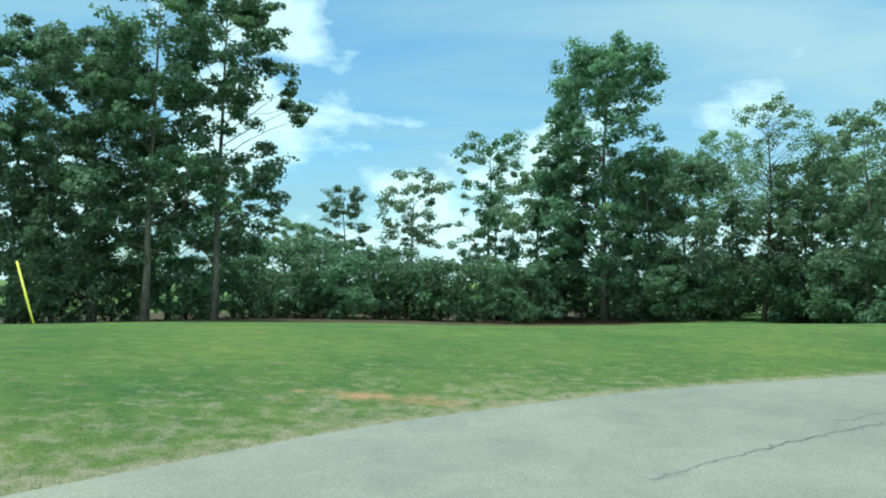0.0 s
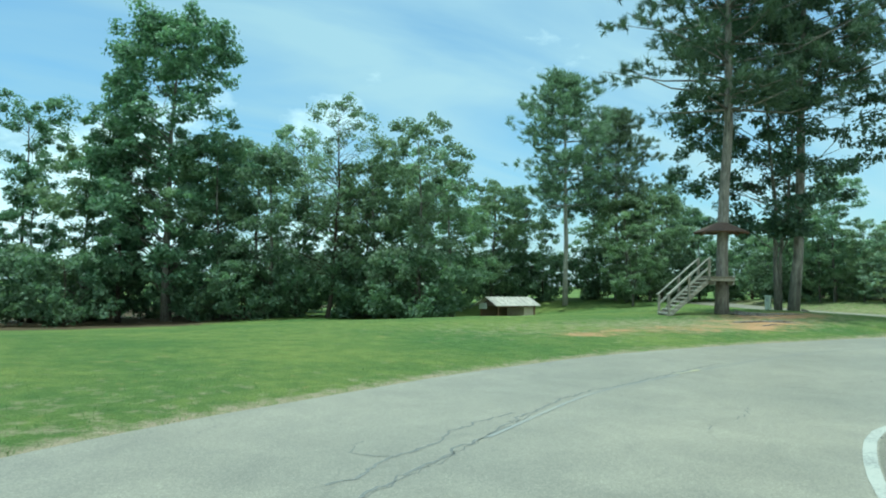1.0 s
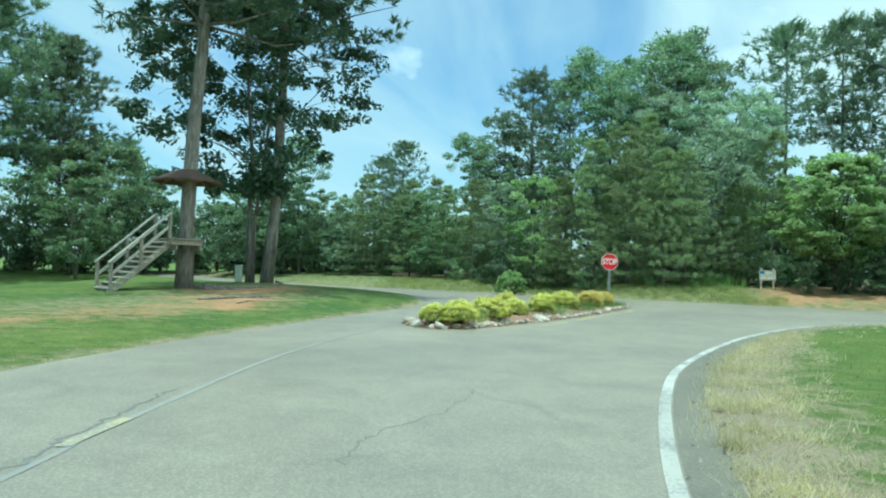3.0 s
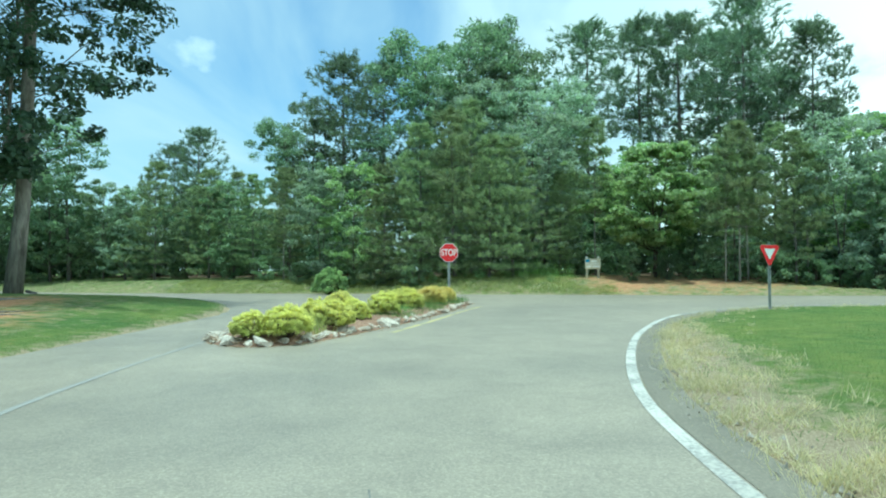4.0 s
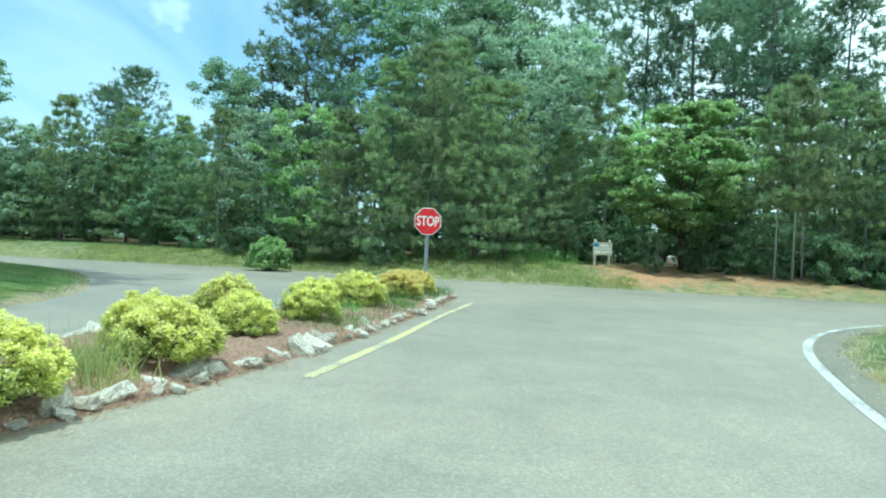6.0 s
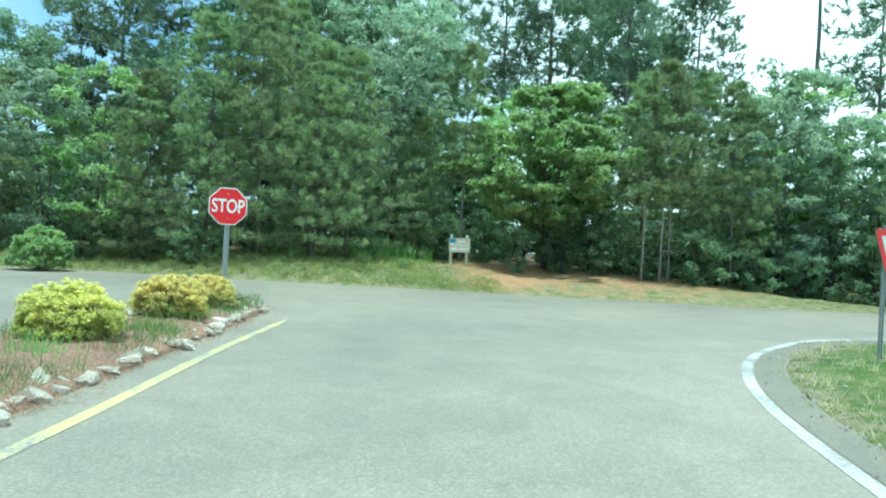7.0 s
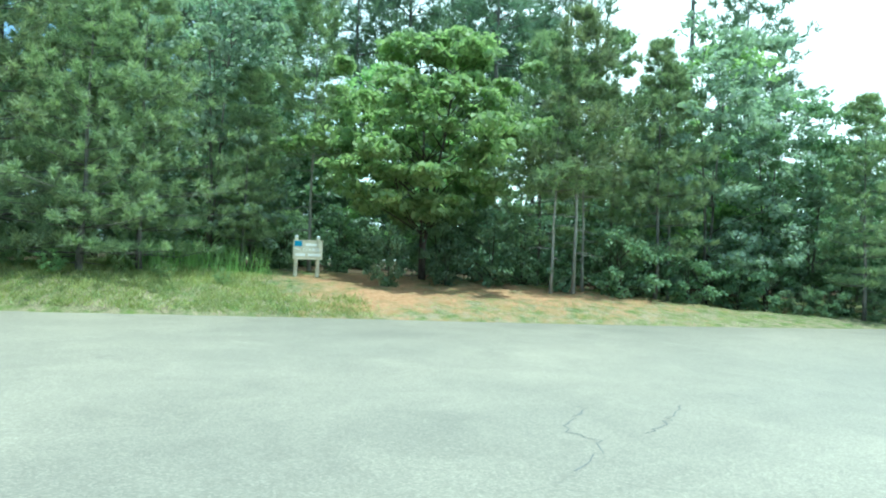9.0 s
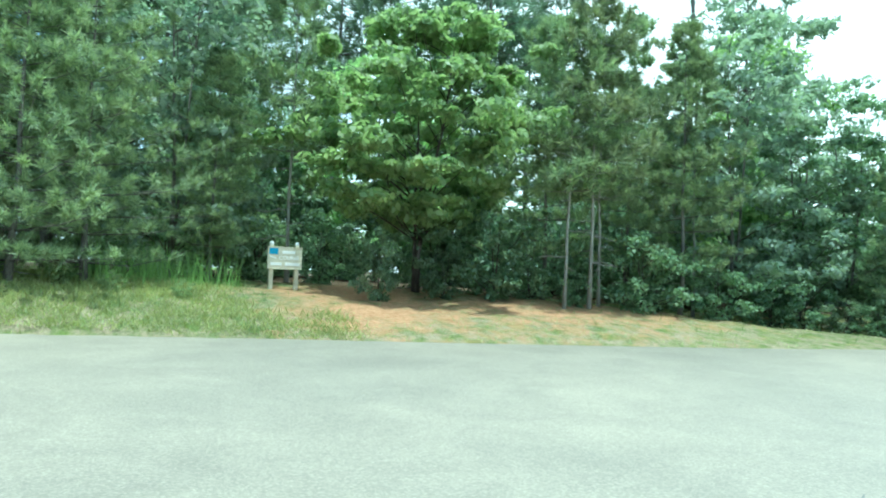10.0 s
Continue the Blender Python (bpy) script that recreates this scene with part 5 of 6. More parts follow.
# ---- stair and platform ----
def stair_tower():
    foot, top = Vector((24.9, 22.85, land1(24.9, 22.85))), Vector((26.6, 22.1, 0))
    z0, rise, n = foot.z, 1.62, 10
    ob = thing("wooden_stair", Matrix.Translation(foot), "weathered wooden stair with handrails leading up to a tree platform", "stair")
    run = (Vector((top.x, top.y, 0)) - Vector((foot.x, foot.y, 0)))
    length = run.length
    d = run.normalized()
    s = Vector((-d.y, d.x, 0))
    half = 0.45

    def P(u, side, z):
        return d * (u * length) + s * (half * side) + Vector((0, 0, z))

    for side in (-1, 1):
        part("stringer", between(P(0.0, side, -0.05), P(1.0, side, rise - 0.1), 0.05, 0.19), WOOD_GREY, ob)
        for u, lab in ((0.02, "post"), (0.5, "post"), (0.98, "post")):
            zb = rise * u
            part(lab, between(P(u, side * 1.1, max(0.0, zb - 0.15) if u > 0.1 else -0.03), P(u, side * 1.1, zb + 0.86), 0.09, 0.09), WOOD_GREY, ob)
        part("handrail", between(P(-0.02, side * 1.12, 0.86), P(1.0, side * 1.12, rise + 0.88), 0.11, 0.05), WOOD_PALE, ob, "sun-bleached handrail")
        part("mid_rail", between(P(0.0, side * 1.06, 0.46), P(1.0, side * 1.06, rise + 0.48), 0.035, 0.09), WOOD_PALE, ob)
    for i in range(n):
        u = (i + 0.5) / n
        c = P(u, 0, rise * (i + 0.6) / n)
        m = Matrix((d, s, Vector((0, 0, 1)))).transposed().to_4x4()
        m.translation = c
        part("tread", box_bm(0.25, 0.98, 0.05, m), WOOD_PALE, ob)
    for u in (0.02,):
        part("kick_board", between(P(u, -1, 0.08), P(u, 1, 0.08), 0.04, 0.16), WOOD_GREY, ob)

    deck_z = z0 + rise + 0.02
    pl = thing("tree_platform", Matrix.Translation((27.28, 21.78, deck_z)), "small weathered plank platform round a pine trunk", "platform")
    ang = math.atan2(d.y, d.x)
    rot = Matrix.Rotation(ang, 4, "Z")
    for k in range(9):
        off = -0.72 + k * 0.18
        if abs(off) < 0.22:
            part("plank", box_bm(0.55, 0.165, 0.04, rot @ Matrix.Translation((-0.53, off, 0.02))), WOOD_GREY, pl)
        else:
            part("plank", box_bm(1.05, 0.165, 0.04, rot @ Matrix.Translation((-0.32, off, 0.02))), WOOD_GREY, pl)
    for off in (-0.70, -0.27, 0.27, 0.70):
        part("joist", box_bm(1.08, 0.045, 0.16, rot @ Matrix.Translation((-0.32, off, -0.085))), WOOD_GREY, pl)
    for sx in (-0.66, 0.16):
        part("cross_beam", box_bm(0.05, 1.46, 0.16, rot @ Matrix.Translation((sx, 0, -0.255))), WOOD_GREY, pl)
    # roof skirt: eight sloping shingled panels round the trunk
    sk = thing("roof_skirt", Matrix.Translation((27.28, 21.78, z0 + 3.55)), "brown shingled roof skirt ringing a pine trunk", "roof")
    for k in range(8):
        a0, a1 = 2 * math.pi * k / 8, 2 * math.pi * (k + 1) / 8
        b = bmesh.new()
        ro, ri, th = 1.14, 0.24, 0.05
        pts = []
        for zz in (0, th):
            pts += [b.verts.new((ro * math.cos(a), ro * math.sin(a), zz)) for a in (a0, a1)]
            pts += [b.verts.new((ri * math.cos(a), ri * math.sin(a), 0.40 + zz)) for a in (a1, a0)]
        for f in ((3, 2, 1, 0), (4, 5, 6, 7), (0, 1, 5, 4), (1, 2, 6, 5), (2, 3, 7, 6), (3, 0, 4, 7)):
            b.faces.new([pts[i] for i in f])
        bmesh.ops.recalc_face_normals(b, faces=b.faces[:])
        part("roof_panel", b, SHINGLE, sk)
        part("rafter", between((0.2 * math.cos(a0), 0.2 * math.sin(a0), 0.36), (1.1 * math.cos(a0), 1.1 * math.sin(a0), -0.03), 0.045, 0.07), WOOD_BROWN, sk)
    part("collar", box_bm(0.62, 0.62, 0.16, Matrix.Translation((0, 0, 0.12)), 0.05), WOOD_BROWN, sk)


stair_tower()


# ---- roots and the utility box by the knoll ----
def root(pts, r):
    line = [(px, py, land1(px, py) + dz) for px, py, dz in pts]
    t_ = Tubes()
    t_.add(line, np.linspace(r, r * 0.4, len(line)), 7)
    ob = new("tree_root", t_.mesh("tree_root", BARK_PINE))
    tagged(ob, "exposed pine root on bare clay", "root", "roots on the knoll")


root([(27.6, 21.4, 0.08), (28.0, 20.9, 0.03), (28.6, 20.4, 0.02), (29.5, 20.1, 0.02), (30.3, 19.8, -0.03)], 0.07)
root([(27.2, 21.3, 0.08), (27.2, 20.7, 0.03), (27.7, 20.2, 0.01), (28.3, 19.6, -0.03)], 0.06)
root([(33.2, 22.0, 0.08), (32.9, 21.5, 0.03), (32.3, 21.3, 0.01), (31.7, 21.0, -0.03)], 0.05)
root([(24.3, 18.9, 0.0), (25.0, 18.75, 0.03), (25.8, 18.5, 0.02), (26.5, 18.45, 0.03), (27.4, 18.1, -0.02)], 0.045)
root([(25.8, 18.5, 0.01), (26.2, 18.0, 0.02), (26.9, 17.7, -0.02)], 0.03)
root([(24.2, 17.6, 0.0), (24.9, 17.7, 0.02), (25.4, 17.5, -0.02)], 0.03)

ub = thing("utility_box", pose(33.35, 23.9, land1(33.35, 23.9), 0, 0, 20), "pale green utility cabinet standing in the grass", "utility box")
part("body", box_bm(0.25, 0.25, 0.66, Matrix.Translation((0, 0, 0.33)), 0.02), BOX_GREEN, ub)
part("lid", box_bm(0.29, 0.29, 0.06, Matrix.Translation((0, 0, 0.69)), 0.015), BOX_GREEN, ub)
part("latch", box_bm(0.02, 0.05, 0.09, Matrix.Translation((-0.135, 0, 0.5)), 0.005), STEEL, ub)


# ---- signs ----
def text_mesh(name, body, size, mat, parent, m, depth=0.004, wide=1.0):
    cu = bpy.data.curves.new(name, "FONT")
    cu.body, cu.size, cu.extrude, cu.offset, cu.align_x, cu.align_y = body, size, depth, size * 0.018, "CENTER", "CENTER"
    tmp = bpy.data.objects.new("tmp", cu)
    scene.collection.objects.link(tmp)
    dg = bpy.context.evaluated_depsgraph_get()
    me = bpy.data.meshes.new_from_object(tmp.evaluated_get(dg))
    bpy.data.objects.remove(tmp)
    me.materials.clear()
    me.materials.append(mat)
    ob = child(name, me, parent)
    ob.matrix_local = m @ Matrix.Diagonal((wide, 1, 1, 1))
    return ob


def plate(n, r, turn, th=0.004, bev=0.0):
    """A flat plate with n corners, upright, facing -y, r from middle to corner."""
    b = bmesh.new()
    front = [b.verts.new((r * math.cos(turn + 2 * math.pi * i / n), -th / 2, r * math.sin(turn + 2 * math.pi * i / n))) for i in range(n)]
    f = b.faces.new(front)
    b.faces.ensure_lookup_table()
    if bev:
        bmesh.ops.bevel(b, geom=b.verts[:], offset=bev, segments=4, affect="VERTICES")
        b.faces.ensure_lookup_table()
        f = b.faces[0]
    e = bmesh.ops.extrude_face_region(b, geom=[f])
    for v in [g for g in e["geom"] if isinstance(g, bmesh.types.BMVert)]:
        v.co.y += th
    bmesh.ops.recalc_face_normals(b, faces=b.faces[:])
    return b


def shift(b, v):
    bmesh.ops.translate(b, vec=v, verts=b.verts)
    return b


def u_post(h, parent):
    """A galvanised U-channel post with punched holes hinted by dark plugs."""
    b = box_bm(0.045, 0.006, h, Matrix.Translation((0, 0.022, h / 2)), 0.001)
    for sx in (-0.03, 0.03):
        box_bm(0.006, 0.035, h, Matrix.Translation((sx * 0.75, 0.005, h / 2)), 0.001, b)
        box_bm(0.018, 0.005, h, Matrix.Translation((sx, -0.012, h / 2)), 0.001, b)
    return part("post", b, STEEL, parent, "galvanised channel post")


def stop_sign(x, y, z, face, mid):
    ob = thing("stop_sign", pose(x, y, z, 0, 0, face), "red octagonal stop sign on a galvanised post", "road sign")
    u_post(mid + 0.32, ob)
    R = 0.305 / math.cos(math.pi / 8)
    part("backing", shift(plate(8, R, math.pi / 8), (0, -0.024, mid)), SIGN_BACK, ob)
    part("border", shift(plate(8, R * 0.995, math.pi / 8, 0.003), (0, -0.0285, mid)), SIGN_WHITE, ob, "white rim")
    part("face", shift(plate(8, R * 0.94, math.pi / 8, 0.003), (0, -0.0325, mid)), SIGN_RED, ob, "red reflective face")
    text_mesh("lettering", "STOP", 0.31, SIGN_WHITE, ob, pose(0, -0.0355, mid - 0.005, 90, 0, 0), 0.001, 0.70)
    for dz in (-0.2, 0.2):
        part("bolt", box_bm(0.02, 0.008, 0.02, Matrix.Translation((0, -0.036, mid + dz)), 0.004), STEEL, ob)


stop_sign(34.77, 8.73, 0.14, -78, 1.58)


def yield_sign(x, y, z, face, mid):
    ob = thing("yield_sign", pose(x, y, z, 0, 0, face), "red and white triangular yield sign on a galvanised post", "road sign")
    u_post(mid + 0.25, ob)
    R = 0.40
    up3 = -math.pi / 2
    part("backing", shift(plate(3, R, up3, 0.004, 0.05), (0, -0.024, mid)), SIGN_BACK, ob)
    part("border", shift(plate(3, R * 0.99, up3, 0.003, 0.05), (0, -0.0285, mid)), SIGN_RED, ob, "red border")
    part("face", shift(plate(3, R * 0.52, up3, 0.003, 0.02), (0, -0.0325, mid + 0.01)), SIGN_WHITE, ob, "white middle")
    text_mesh("lettering", "YIELD", 0.10, SIGN_RED, ob, pose(0, -0.0355, mid + 0.13, 90, 0, 0), 0.001, 0.85)


yield_sign(30.41, 0.18, land1(30.41, 0.18), -70, 1.5)


def board_sign(x, y, face):
    z = land1(x, y)
    ob = thing("wooden_sign", pose(x, y, z, 0, 0, face), "cream painted wooden park sign on two posts", "sign")
    for sx in (-0.29, 0.29):
        post = part("post", box_bm(0.09, 0.09, 1.02, Matrix.Translation((sx, 0.03, 0.49)), 0.008), WOOD_CREAM, ob)
        cap = bmesh.new()
        bmesh.ops.create_uvsphere(cap, u_segments=10, v_segments=6, radius=0.055)
        bmesh.ops.translate(cap, vec=(sx, 0.03, 1.03), verts=cap.verts)
        part("cap", cap, SIGN_WHITE, post, "white round post cap", True)
    part("board", box_bm(0.78, 0.045, 0.47, Matrix.Translation((0, -0.04, 0.71)), 0.01), WOOD_CREAM, ob)
    for zz, h in ((0.952, 0.02), (0.468, 0.02)):
        part("trim_strip", box_bm(0.79, 0.055, h, Matrix.Translation((0, -0.04, zz)), 0.004), WOOD_CREAM, ob)
    part("emblem", box_bm(0.20, 0.006, 0.14, Matrix.Translation((-0.26, -0.066, 0.86)), 0.001), SIGN_BLUE, ob, "blue square emblem")
    text_mesh("lettering", "COURSE", 0.125, LETTER_WHITE, ob, pose(0.09, -0.066, 0.71, 90, 0, 0), 0.003, 0.95)
    for cx, cz, w in ((0.08, 0.84, 0.30), (-0.20, 0.575, 0.26), (0.17, 0.575, 0.34)):
        part("lettering_bar", box_bm(w, 0.006, 0.07, Matrix.Translation((cx, -0.066, cz)), 0.001), LETTER_WHITE, ob)
    part("arrow_bar", box_bm(0.15, 0.006, 0.03, Matrix.Translation((-0.27, -0.066, 0.72), ) @ Matrix.Rotation(0.3, 4, "Y"), 0.001), LETTER_WHITE, ob)


board_sign(46.9, 1.9, -88)


# ---- shed ----
def shed(x, y, face):
    z = land1(x, y) - 0.1
    ob = thing("open_shed", pose(x, y, z, 0, 0, face), "small open shed with a low metal roof beside the wood", "shed")
    W, D, H = 4.0, 2.6, 1.85
    for sx in (-1, 1):
        for sy in (-1, 1):
            part("post", box_bm(0.12, 0.12, H, Matrix.Translation((sx * (W / 2 - 0.1), sy * (D / 2 - 0.1), H / 2)), 0.01), WOOD_BROWN, ob)
    part("back_wall", box_bm(W - 0.3, 0.08, H - 0.1, Matrix.Translation((0, D / 2 - 0.1, H / 2)), 0.01), SHED_WALL, ob)
    part("block_wall", box_bm(1.1, D - 0.3, H - 0.05, Matrix.Translation((W / 2 - 0.65, 0, H / 2)), 0.02), SHED_BLOCK, ob, "tan block store at one end")
    part("beam", box_bm(W, 0.10, 0.16, Matrix.Translation((0, -D / 2 + 0.1, H + 0.02)), 0.01), WOOD_BROWN, ob)
    for sy in (-1, 1):
        a = Matrix.Translation((0, sy * (D / 4 + 0.12), H + 0.42)) @ Matrix.Rotation(-sy * 0.42, 4, "X")
        rf = part("roof", box_bm(W + 0.7, D / 2 + 0.42, 0.05, a, 0.01), ROOF_METAL, ob, "reddish-brown metal roof")
        for k in range(9):
            part("seam", box_bm(0.03, D / 2 + 0.42, 0.035, a @ Matrix.Translation((-W / 2 - 0.25 + k * (W + 0.5) / 8, 0, 0.035)), 0.005), ROOF_METAL, rf)
    for sx in (-1, 1):
        b = bmesh.new()
        v = [b.verts.new((sx * (W / 2 + 0.02), yy, zz)) for yy, zz in ((-D / 2, H + 0.02), (D / 2, H + 0.02), (0, H + 0.58))]
        f = b.faces.new(v)
        e = bmesh.ops.extrude_face_region(b, geom=[f])
        bmesh.ops.translate(b, vec=(-sx * 0.05, 0, 0), verts=[g for g in e["geom"] if isinstance(g, bmesh.types.BMVert)])
        bmesh.ops.recalc_face_normals(b, faces=b.faces[:])
        part("gable", b, SHED_WALL, ob)
    part("gable_panel", box_bm(0.04, 1.05, 0.5, Matrix.Translation((-W / 2 - 0.03, D / 2 - 0.55, H + 0.02)), 0.01), SIGN_WHITE, ob, "white panel under the gable")


shed(35.8, 50.1, 3)

# ---- guy wire with its yellow guard ----
gw = thing("guy_wire", pose(-19.5, 25.4, land1(-19.5, 25.4)), "steel guy wire with a yellow plastic guard, anchored in the lawn", "guy wire")
tw = Tubes()
tw.add([(0, 0, -0.1), (-5.6, 1.8, 13.5)], [0.008, 0.008], 6)
child("wire", tw.mesh("wire", WIRE), gw)
tg = Tubes()
tg.add([(0.0, 0, 0.0), (-0.23, 0.074, 0.5), (-1.1, 0.35, 2.65)], [0.045, 0.05, 0.05], 10)
child("guard", tg.mesh("guard", GUARD_YELLOW), gw, "bright yellow plastic guard")

# ---- golden shrubs on the island ----
def dome_shrub(height, width, shoots, leaves, leaf, mat):
    """Meshes of a clipped-looking rounded shrub: stems from the foot, and leafy shoots all over its uneven dome."""
    wood = Tubes()
    cents, aims = [], []
    seed = rng.uniform(0, 50)
    for i in range(shoots):
        ang, u = rng.uniform(0, 6.283), rng.uniform(-0.25, 1) ** 1
        w = math.sqrt(max(0.0, 1 - max(u, -0.2) ** 2))
        out = np.array([math.cos(ang) * w, math.sin(ang) * w, max(u, -0.2)])
        deep = rng.uniform(0.35, 1.0) ** 0.4 * (1 + 0.20 * noise.noise(Vector(out * 2.0) + Vector((seed, 0, 0))))
        c = out * deep * np.array([width / 2, width / 2, height * 0.62]) + np.array([0, 0, height * 0.36])
        c[2] = max(0.04, c[2])
        if i % 6 == 0:
            wood.add(limb((0, 0, 0.01), c, 0.05, 4), 0.012 * np.linspace(1, 0.3, 4), 4)
        n = int(leaves * rng.uniform(0.6, 1.4))
        q = rng.normal(size=(n, 3)) * 0.5 + out * 0.7 + np.array([0, 0, 0.35])
        q /= np.linalg.norm(q, axis=1)[:, None]
        cents.append(c + q * rng.uniform(0.2, 1.0, n)[:, None] * height * 0.12)
        aims.append(q * 0.4 + np.array([0, 0, 0.5]))
    v = leaf_soup(np.concatenate(cents), np.concatenate(aims), leaf, 0.1, 0.42)
    return wood.mesh("trunk", BARK_DARK), soup("crown", v, 4, mat)


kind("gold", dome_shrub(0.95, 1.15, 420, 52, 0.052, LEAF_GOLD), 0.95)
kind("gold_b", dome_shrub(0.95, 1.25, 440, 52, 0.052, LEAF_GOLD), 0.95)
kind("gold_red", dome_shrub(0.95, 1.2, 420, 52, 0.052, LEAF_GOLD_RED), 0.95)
kind("round_bush", dome_shrub(1.2, 1.35, 320, 36, 0.085, LEAF_FRESH), 1.2)
plant("round_bush", 44.6, 14.7, 1.35, "rounded bright green bush on the far verge", "shrub", "shrub")
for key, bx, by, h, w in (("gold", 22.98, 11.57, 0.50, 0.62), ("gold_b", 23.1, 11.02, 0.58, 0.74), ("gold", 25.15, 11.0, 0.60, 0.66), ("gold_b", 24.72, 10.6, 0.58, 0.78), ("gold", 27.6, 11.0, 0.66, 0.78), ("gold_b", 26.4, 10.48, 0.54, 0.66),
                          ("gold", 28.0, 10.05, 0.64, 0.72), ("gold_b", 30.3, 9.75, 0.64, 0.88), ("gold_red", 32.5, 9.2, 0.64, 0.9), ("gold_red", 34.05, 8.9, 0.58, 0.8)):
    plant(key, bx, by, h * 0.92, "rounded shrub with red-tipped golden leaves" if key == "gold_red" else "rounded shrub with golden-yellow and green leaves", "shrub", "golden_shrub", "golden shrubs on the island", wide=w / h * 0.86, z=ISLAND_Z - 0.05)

# ---- rocks round the island ----
rock_meshes = []
for k in range(7):
    b = bmesh.new()
    bmesh.ops.create_icosphere(b, subdivisions=2, radius=1.0)
    for v in b.verts:
        p = v.co.normalized()
        cut = max(abs(p.x * 0.9 + p.y * 0.3), abs(p.y), abs(p.z * 1.1 - p.x * 0.25))
        v.co = p * (0.62 / max(cut, 0.45)) * (1 + 0.16 * noise.noise(p * 1.7 + Vector((k * 7.1, 0, 0)))) * 1.05
    me = bpy.data.meshes.new("rock")
    b.to_mesh(me)
    b.free()
    me.materials.append(ROCK)
    rock_meshes.append(me)
rim = offset_line(np.vstack([ISLAND, ISLAND[:1]]), 0.15)[:-1]
if not inside(ISLAND, rim[:1, 0], rim[:1, 1])[0]:
    rim = offset_line(np.vstack([ISLAND, ISLAND[:1]]), -0.15)[:-1]
rim = np.repeat(rim, 3, axis=0) + rng.normal(scale=0.085, size=(3 * len(rim), 2))
k = 0
i = 0
while i < len(rim):
    px, py = rim[i] + rng.normal(scale=0.06, size=2)
    big = 0.055 + 0.09 * rng.random() ** 2.0 * (1.25 if px < 27 else 0.85)
    ob = new("rock", rock_meshes[k % 7])
    ob.matrix_world = Matrix.LocRotScale((px, py, 0.02 + big * 0.25), Euler(rng.uniform(-0.5, 0.5, 3) + np.array([0, 0, rng.uniform(0, 6)])), Vector((big * rng.uniform(0.9, 1.6), big * rng.uniform(0.8, 1.2), big * rng.uniform(0.55, 0.85))))
    tagged(ob, "rough pale field stone edging the planted island", "rock", "stones round the island")
    k += 1
    i += 1


# ---- grasses ----
def blades(name, xs, ys, zs, length, width, mat, label, lean=0.5, category="grass"):
    n = len(xs)
    base = np.c_[xs, ys, zs]
    w = np.c_[rng.normal(scale=lean, size=(n, 2)), np.ones(n)]
    w /= np.linalg.norm(w, axis=1)[:, None]
    a = rng.uniform(0, 6.283, n)
    s = np.c_[np.cos(a), np.sin(a), np.zeros(n)]
    L = length * rng.uniform(0.5, 1.3, n)[:, None]
    tip = base + w * L
    v = np.stack([base - s * width / 2, base + s * width / 2, tip], 1).reshape(-1, 3)
    return tagged(new(name, soup(name, v, 3, mat)), label, category, kind="stuff")


def scatter(n, x0, x1, y0, y1, keep):
    x, y = rng.uniform(x0, x1, n), rng.uniform(y0, y1, n)
    d, s = road_distance(x, y)
    bare = np.zeros(n)
    for cx, cy, rx, ry in ((23.3, 17.3, 3.0, 1.0), (15.2, 16.0, 2.2, 0.75), (27.6, 19.7, 2.8, 1.3), (-1.9, 7.5, 1.6, 0.35)):
        bare = np.maximum(bare, np.exp(-(((x - cx) / rx) ** 2 + ((y - cy) / ry) ** 2)))
    k = keep(x, y, d, s) & (rng.random(n) > 1.4 * bare)
    x, y = x[k], y[k]
    return x, y, land(x, y) - 0.01


x, y, z = scatter(170000, -8, 40, 3, 26, lambda x, y, d, s: (s == 0) & (d > -0.04) & (rng.random(len(d)) < np.exp(-np.maximum(d, 0) / 3.0)))
blades("lawn_grass", x, y, z, 0.06, 0.010, GRASS_BLADE, "short mown grass along the road")
def tufts(name, x, y, per, r, length, width, mat, label, lean=0.55):
    """Bunches of blades, each bunch its own size."""
    grow = np.repeat(rng.uniform(0.5, 1.4, len(x)), per)
    xs = np.repeat(x, per) + rng.normal(scale=r, size=len(x) * per) * grow
    ys = np.repeat(y, per) + rng.normal(scale=r, size=len(x) * per) * grow
    return blades(name, xs, ys, land(xs, ys) - 0.01, length * grow[:, None], width, mat, label, lean)


x, y, z = scatter(60000, 2, 34, -8, 8, lambda x, y, d, s: (s == 2) & (d > -0.2) & (d < 1.6) & (rng.random(len(d)) < np.where((y < 3.8) & (x > 20), 0.25, 1.0) * np.exp(-np.maximum(d - 0.2, 0) / 0.5) * np.clip(0.45 + 1.1 * lumps(x * 2.3, y * 2.3, 0.9), 0.04, 1)))
tufts("dry_grass", x[:4800], y[:4800], 16, 0.05, 0.14, 0.011, DRY_BLADE, "dry straw-coloured grass along the road edge", 0.9)
# loose gravel along the broken edge
x, y, z = scatter(40000, 2, 34, -8, 8, lambda x, y, d, s: (s == 2) & (d > -0.35) & (d < 0.7) & (rng.random(len(d)) < 0.8 * np.exp(-((d - 0.1) / 0.28) ** 2)))
x, y, z = x[:7000], y[:7000], np.maximum(z[:7000], 0.0)
size = rng.uniform(0.008, 0.032, len(x))[:, None]
corner = [np.c_[x, y, z + 0.005] + size * (rng.normal(scale=0.35, size=(len(x), 3)) + np.array(c)) for c in ((0, 0, 0.9), (0.9, 0, -0.2), (-0.6, 0.8, -0.2), (-0.6, -0.8, -0.2))]
tri = [np.stack([corner[i] for i in f], 1) for f in ((0, 1, 2), (0, 2, 3), (0, 3, 1))]
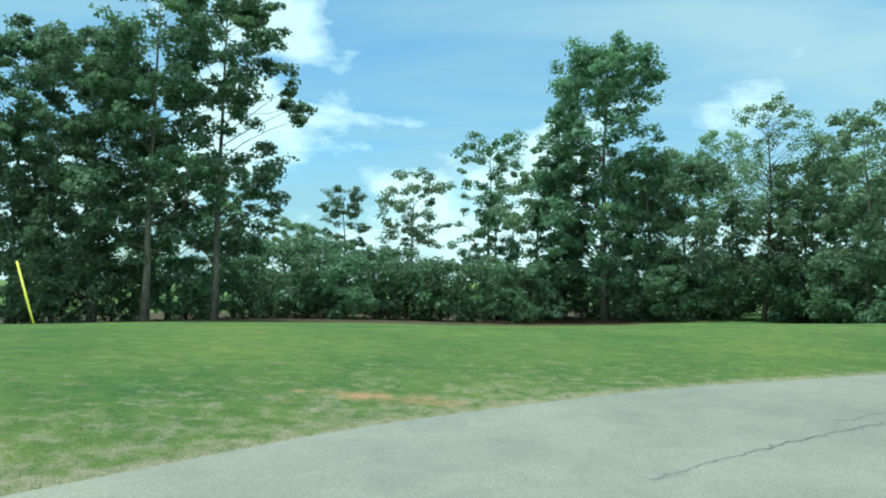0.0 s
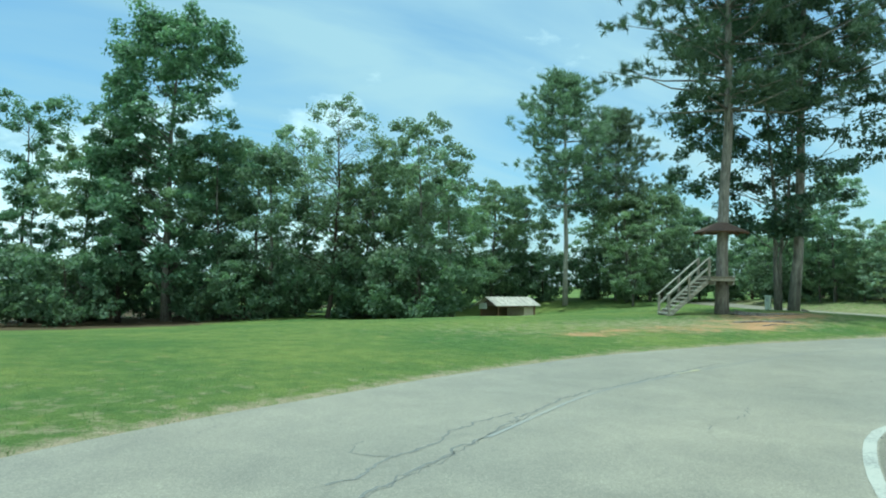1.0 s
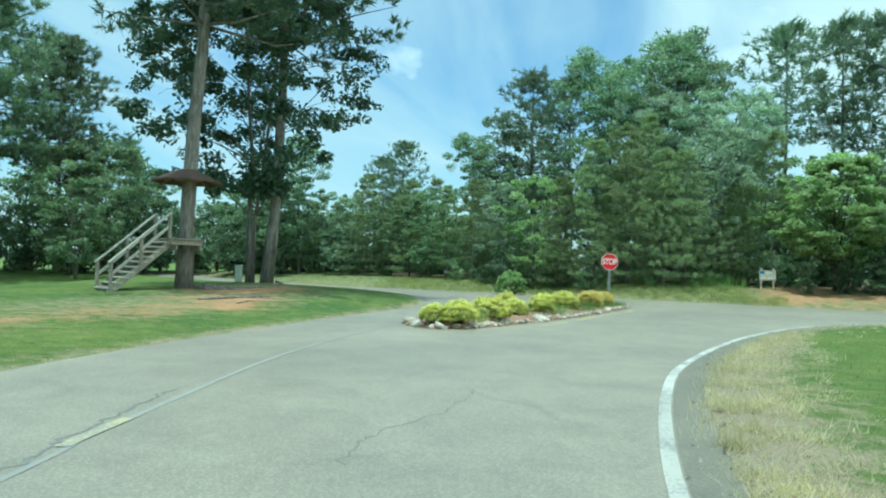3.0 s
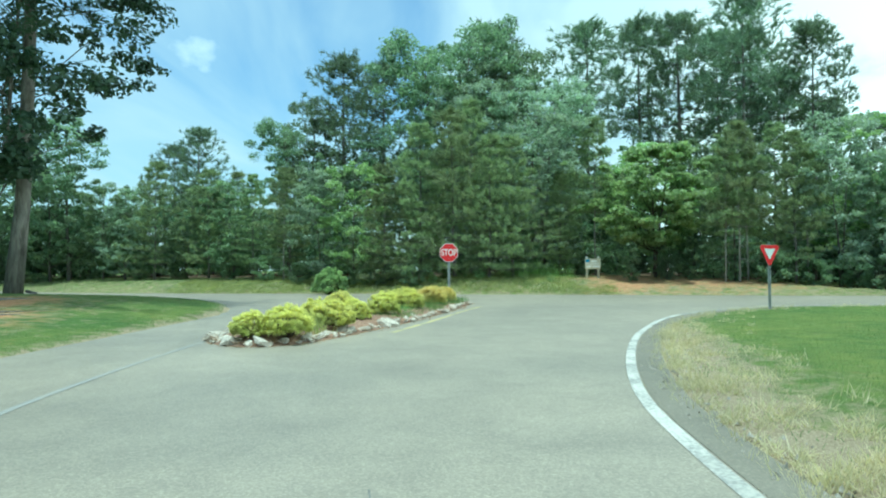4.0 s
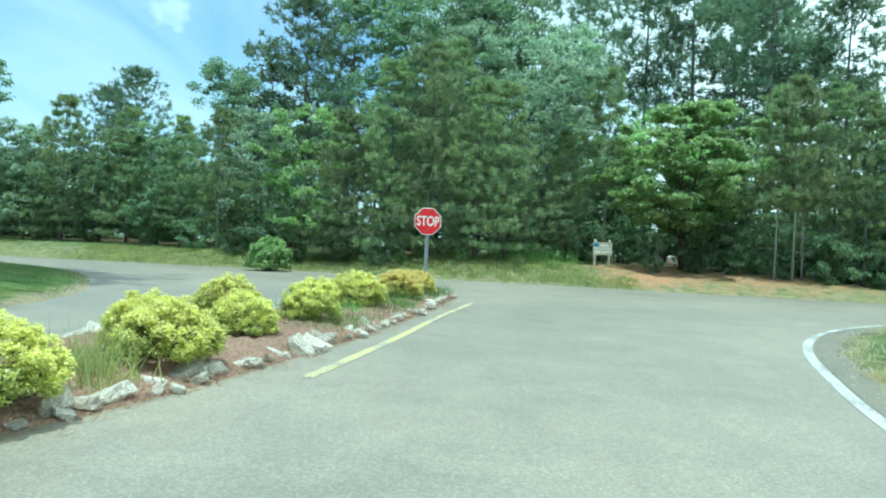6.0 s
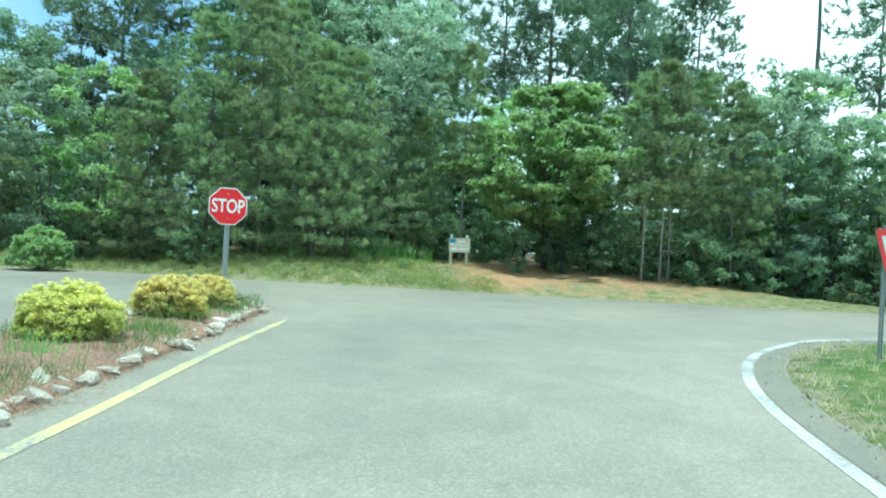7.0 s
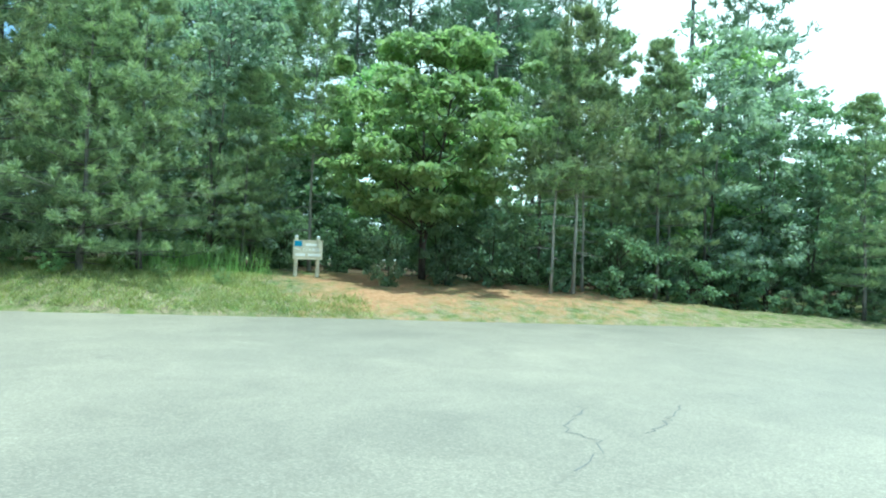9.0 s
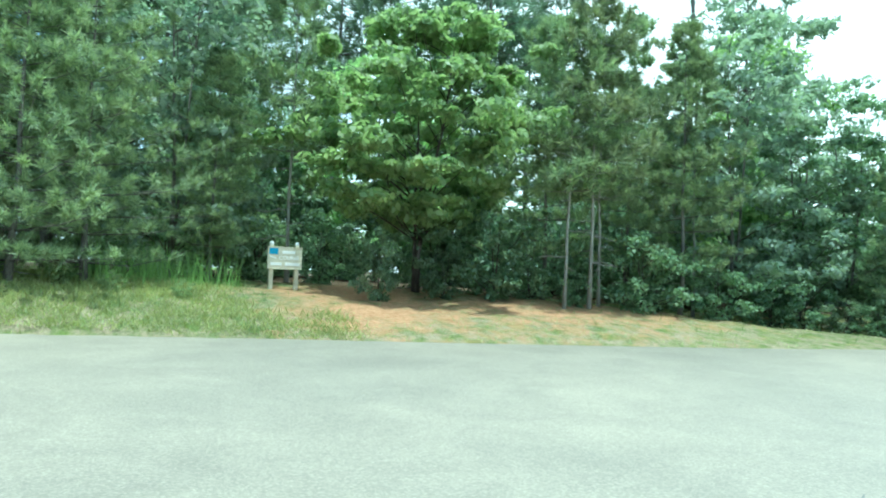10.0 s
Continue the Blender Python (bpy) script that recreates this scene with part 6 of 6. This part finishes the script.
tagged(new("roadside_gravel", soup("roadside_gravel", np.concatenate(tri).reshape(-1, 3), 3, GRAVEL)), "loose pale gravel along the broken road edge", "gravel", kind="stuff")
x, y, z = scatter(60000, 0, 36, -14, 7, lambda x, y, d, s: (s == 2) & (d > 0.3))
blades("lawn_grass", x, y, z, 0.06, 0.010, GRASS_BLADE, "short mown grass inside the bend")
x, y, z = scatter(260000, 38, 62, -30, 42, lambda x, y, d, s: (s == 1) & (d > -0.03) & (d < 6.0) & (rng.random(len(d)) < np.where((abs(x - 45.4) < 2.6) & (y < 2.6) & (y > -3), 0.06, np.where(y < 2.4, 0.25, 0.9)) * np.clip(1.25 - d / 7, 0, 1)))
blades("verge_grass", x, y, z, 0.13 + 0.08 * np.exp(-((x - 46.0) ** 2 + (y - 6.5) ** 2) / 12.0)[:, None], 0.014, VERGE_BLADE, "rough unmown grass and weeds on the far verge", 0.85)
# thick weeds on the bank beside the junction
x, y, z = scatter(9000, 40, 52, 1.6, 24, lambda x, y, d, s: (s == 1) & (d > 0.05) & (d < 3.6) & ~((x > 44.0) & (y < 3.2)))
tufts("bank_weeds", x[:2600], y[:2600], 22, 0.13, 0.13, 0.024, WEED_BLADE, "thick golden-green weeds covering the bank", 1.0)
for wx, wy, wh in ((45.6, 7.6, 0.5), (46.6, 8.4, 0.6), (47.4, 9.3, 0.5), (46.2, 9.9, 0.45), (47.6, 11.2, 0.6), (45.4, 5.4, 0.4), (46.1, 6.3, 0.5), (48.6, 12.8, 0.6), (47.3, 13.4, 0.45), (45.0, 4.2, 0.35), (48.9, 10.4, 0.7), (47.9, 7.4, 0.6), (48.2, 15.2, 0.5), (49.6, 16.8, 0.6)):
    plant("shrub_fresh", wx, wy, wh, "low leafy weed growing on the bank", "weed", "weed", "leafy weeds on the bank")
x, y, z = scatter(5200, 43, 51, 2, 10, lambda x, y, d, s: (d > 1.8) & (((x - 47.0) / 1.0) ** 2 + ((y - 4.7) / 1.9) ** 2 < 1))
blades("tall_grass", x, y, z, 0.75 + 0.4 * np.clip(lumps(x, y, 0.35), 0, 1)[:, None], 0.02, ISLAND_BLADE, "clump of tall green grass on the verge", 0.20)
gx_, gy_ = rng.uniform(22.8, 36.0, 16000), rng.uniform(8.0, 12.6, 16000)
k_ = inside(ISLAND, gx_, gy_) & (np.sin(gx_ * 2.1) + np.sin(gx_ * 0.9 + 1) + 0.3 * (gx_ - 28) > 0.4)
blades("island_grass", gx_[k_], gy_[k_], np.full(k_.sum(), 0.11), 0.20, 0.009, GRASS_BLADE, "loose grass growing among the island shrubs", 0.5)


def grass_clump(x, y, n, r, length, width, mat, label):
    ob = blades("grass_clump", rng.normal(scale=r, size=n), rng.normal(scale=r, size=n), np.zeros(n), length, width, mat, label, 0.38)
    ob.matrix_world = pose(x, y, ISLAND_Z - 0.06)
    return ob


ring = np.vstack([ISLAND, ISLAND[:1]])
pick = rng.integers(0, len(ring) - 1, 9000)
along = rng.random(9000)[:, None]
spread_out = rng.normal(scale=0.16, size=(9000, 2))
sp = ring[pick] * (1 - along) + ring[pick + 1] * along + spread_out * np.clip(0.4 + lumps(ring[pick, 0], ring[pick, 1], 0.8)[:, None], 0.25, 1.4)
blades("pine_straw", sp[:, 0], sp[:, 1], np.where(inside(ISLAND, sp[:, 0], sp[:, 1]), 0.06, 0.006), 0.085, 0.009, STRAW, "loose brown pine straw spilling off the island bed", 4.0, "pine straw")
for cx, cy, n, L in ((24.1, 10.95, 170, 0.40), (23.85, 10.75, 130, 0.30), (29.3, 9.75, 130, 0.26), (30.9, 9.3, 120, 0.24), (27.1, 10.9, 60, 0.24), (32.3, 9.1, 260, 0.30), (32.6, 9.0, 160, 0.26), (31.2, 9.1, 120, 0.24)):
    grass_clump(cx, cy, n, 0.14, L, 0.012, WEED_BLADE if cx < 25 else ISLAND_BLADE, "clump of long loose grass between the island shrubs")
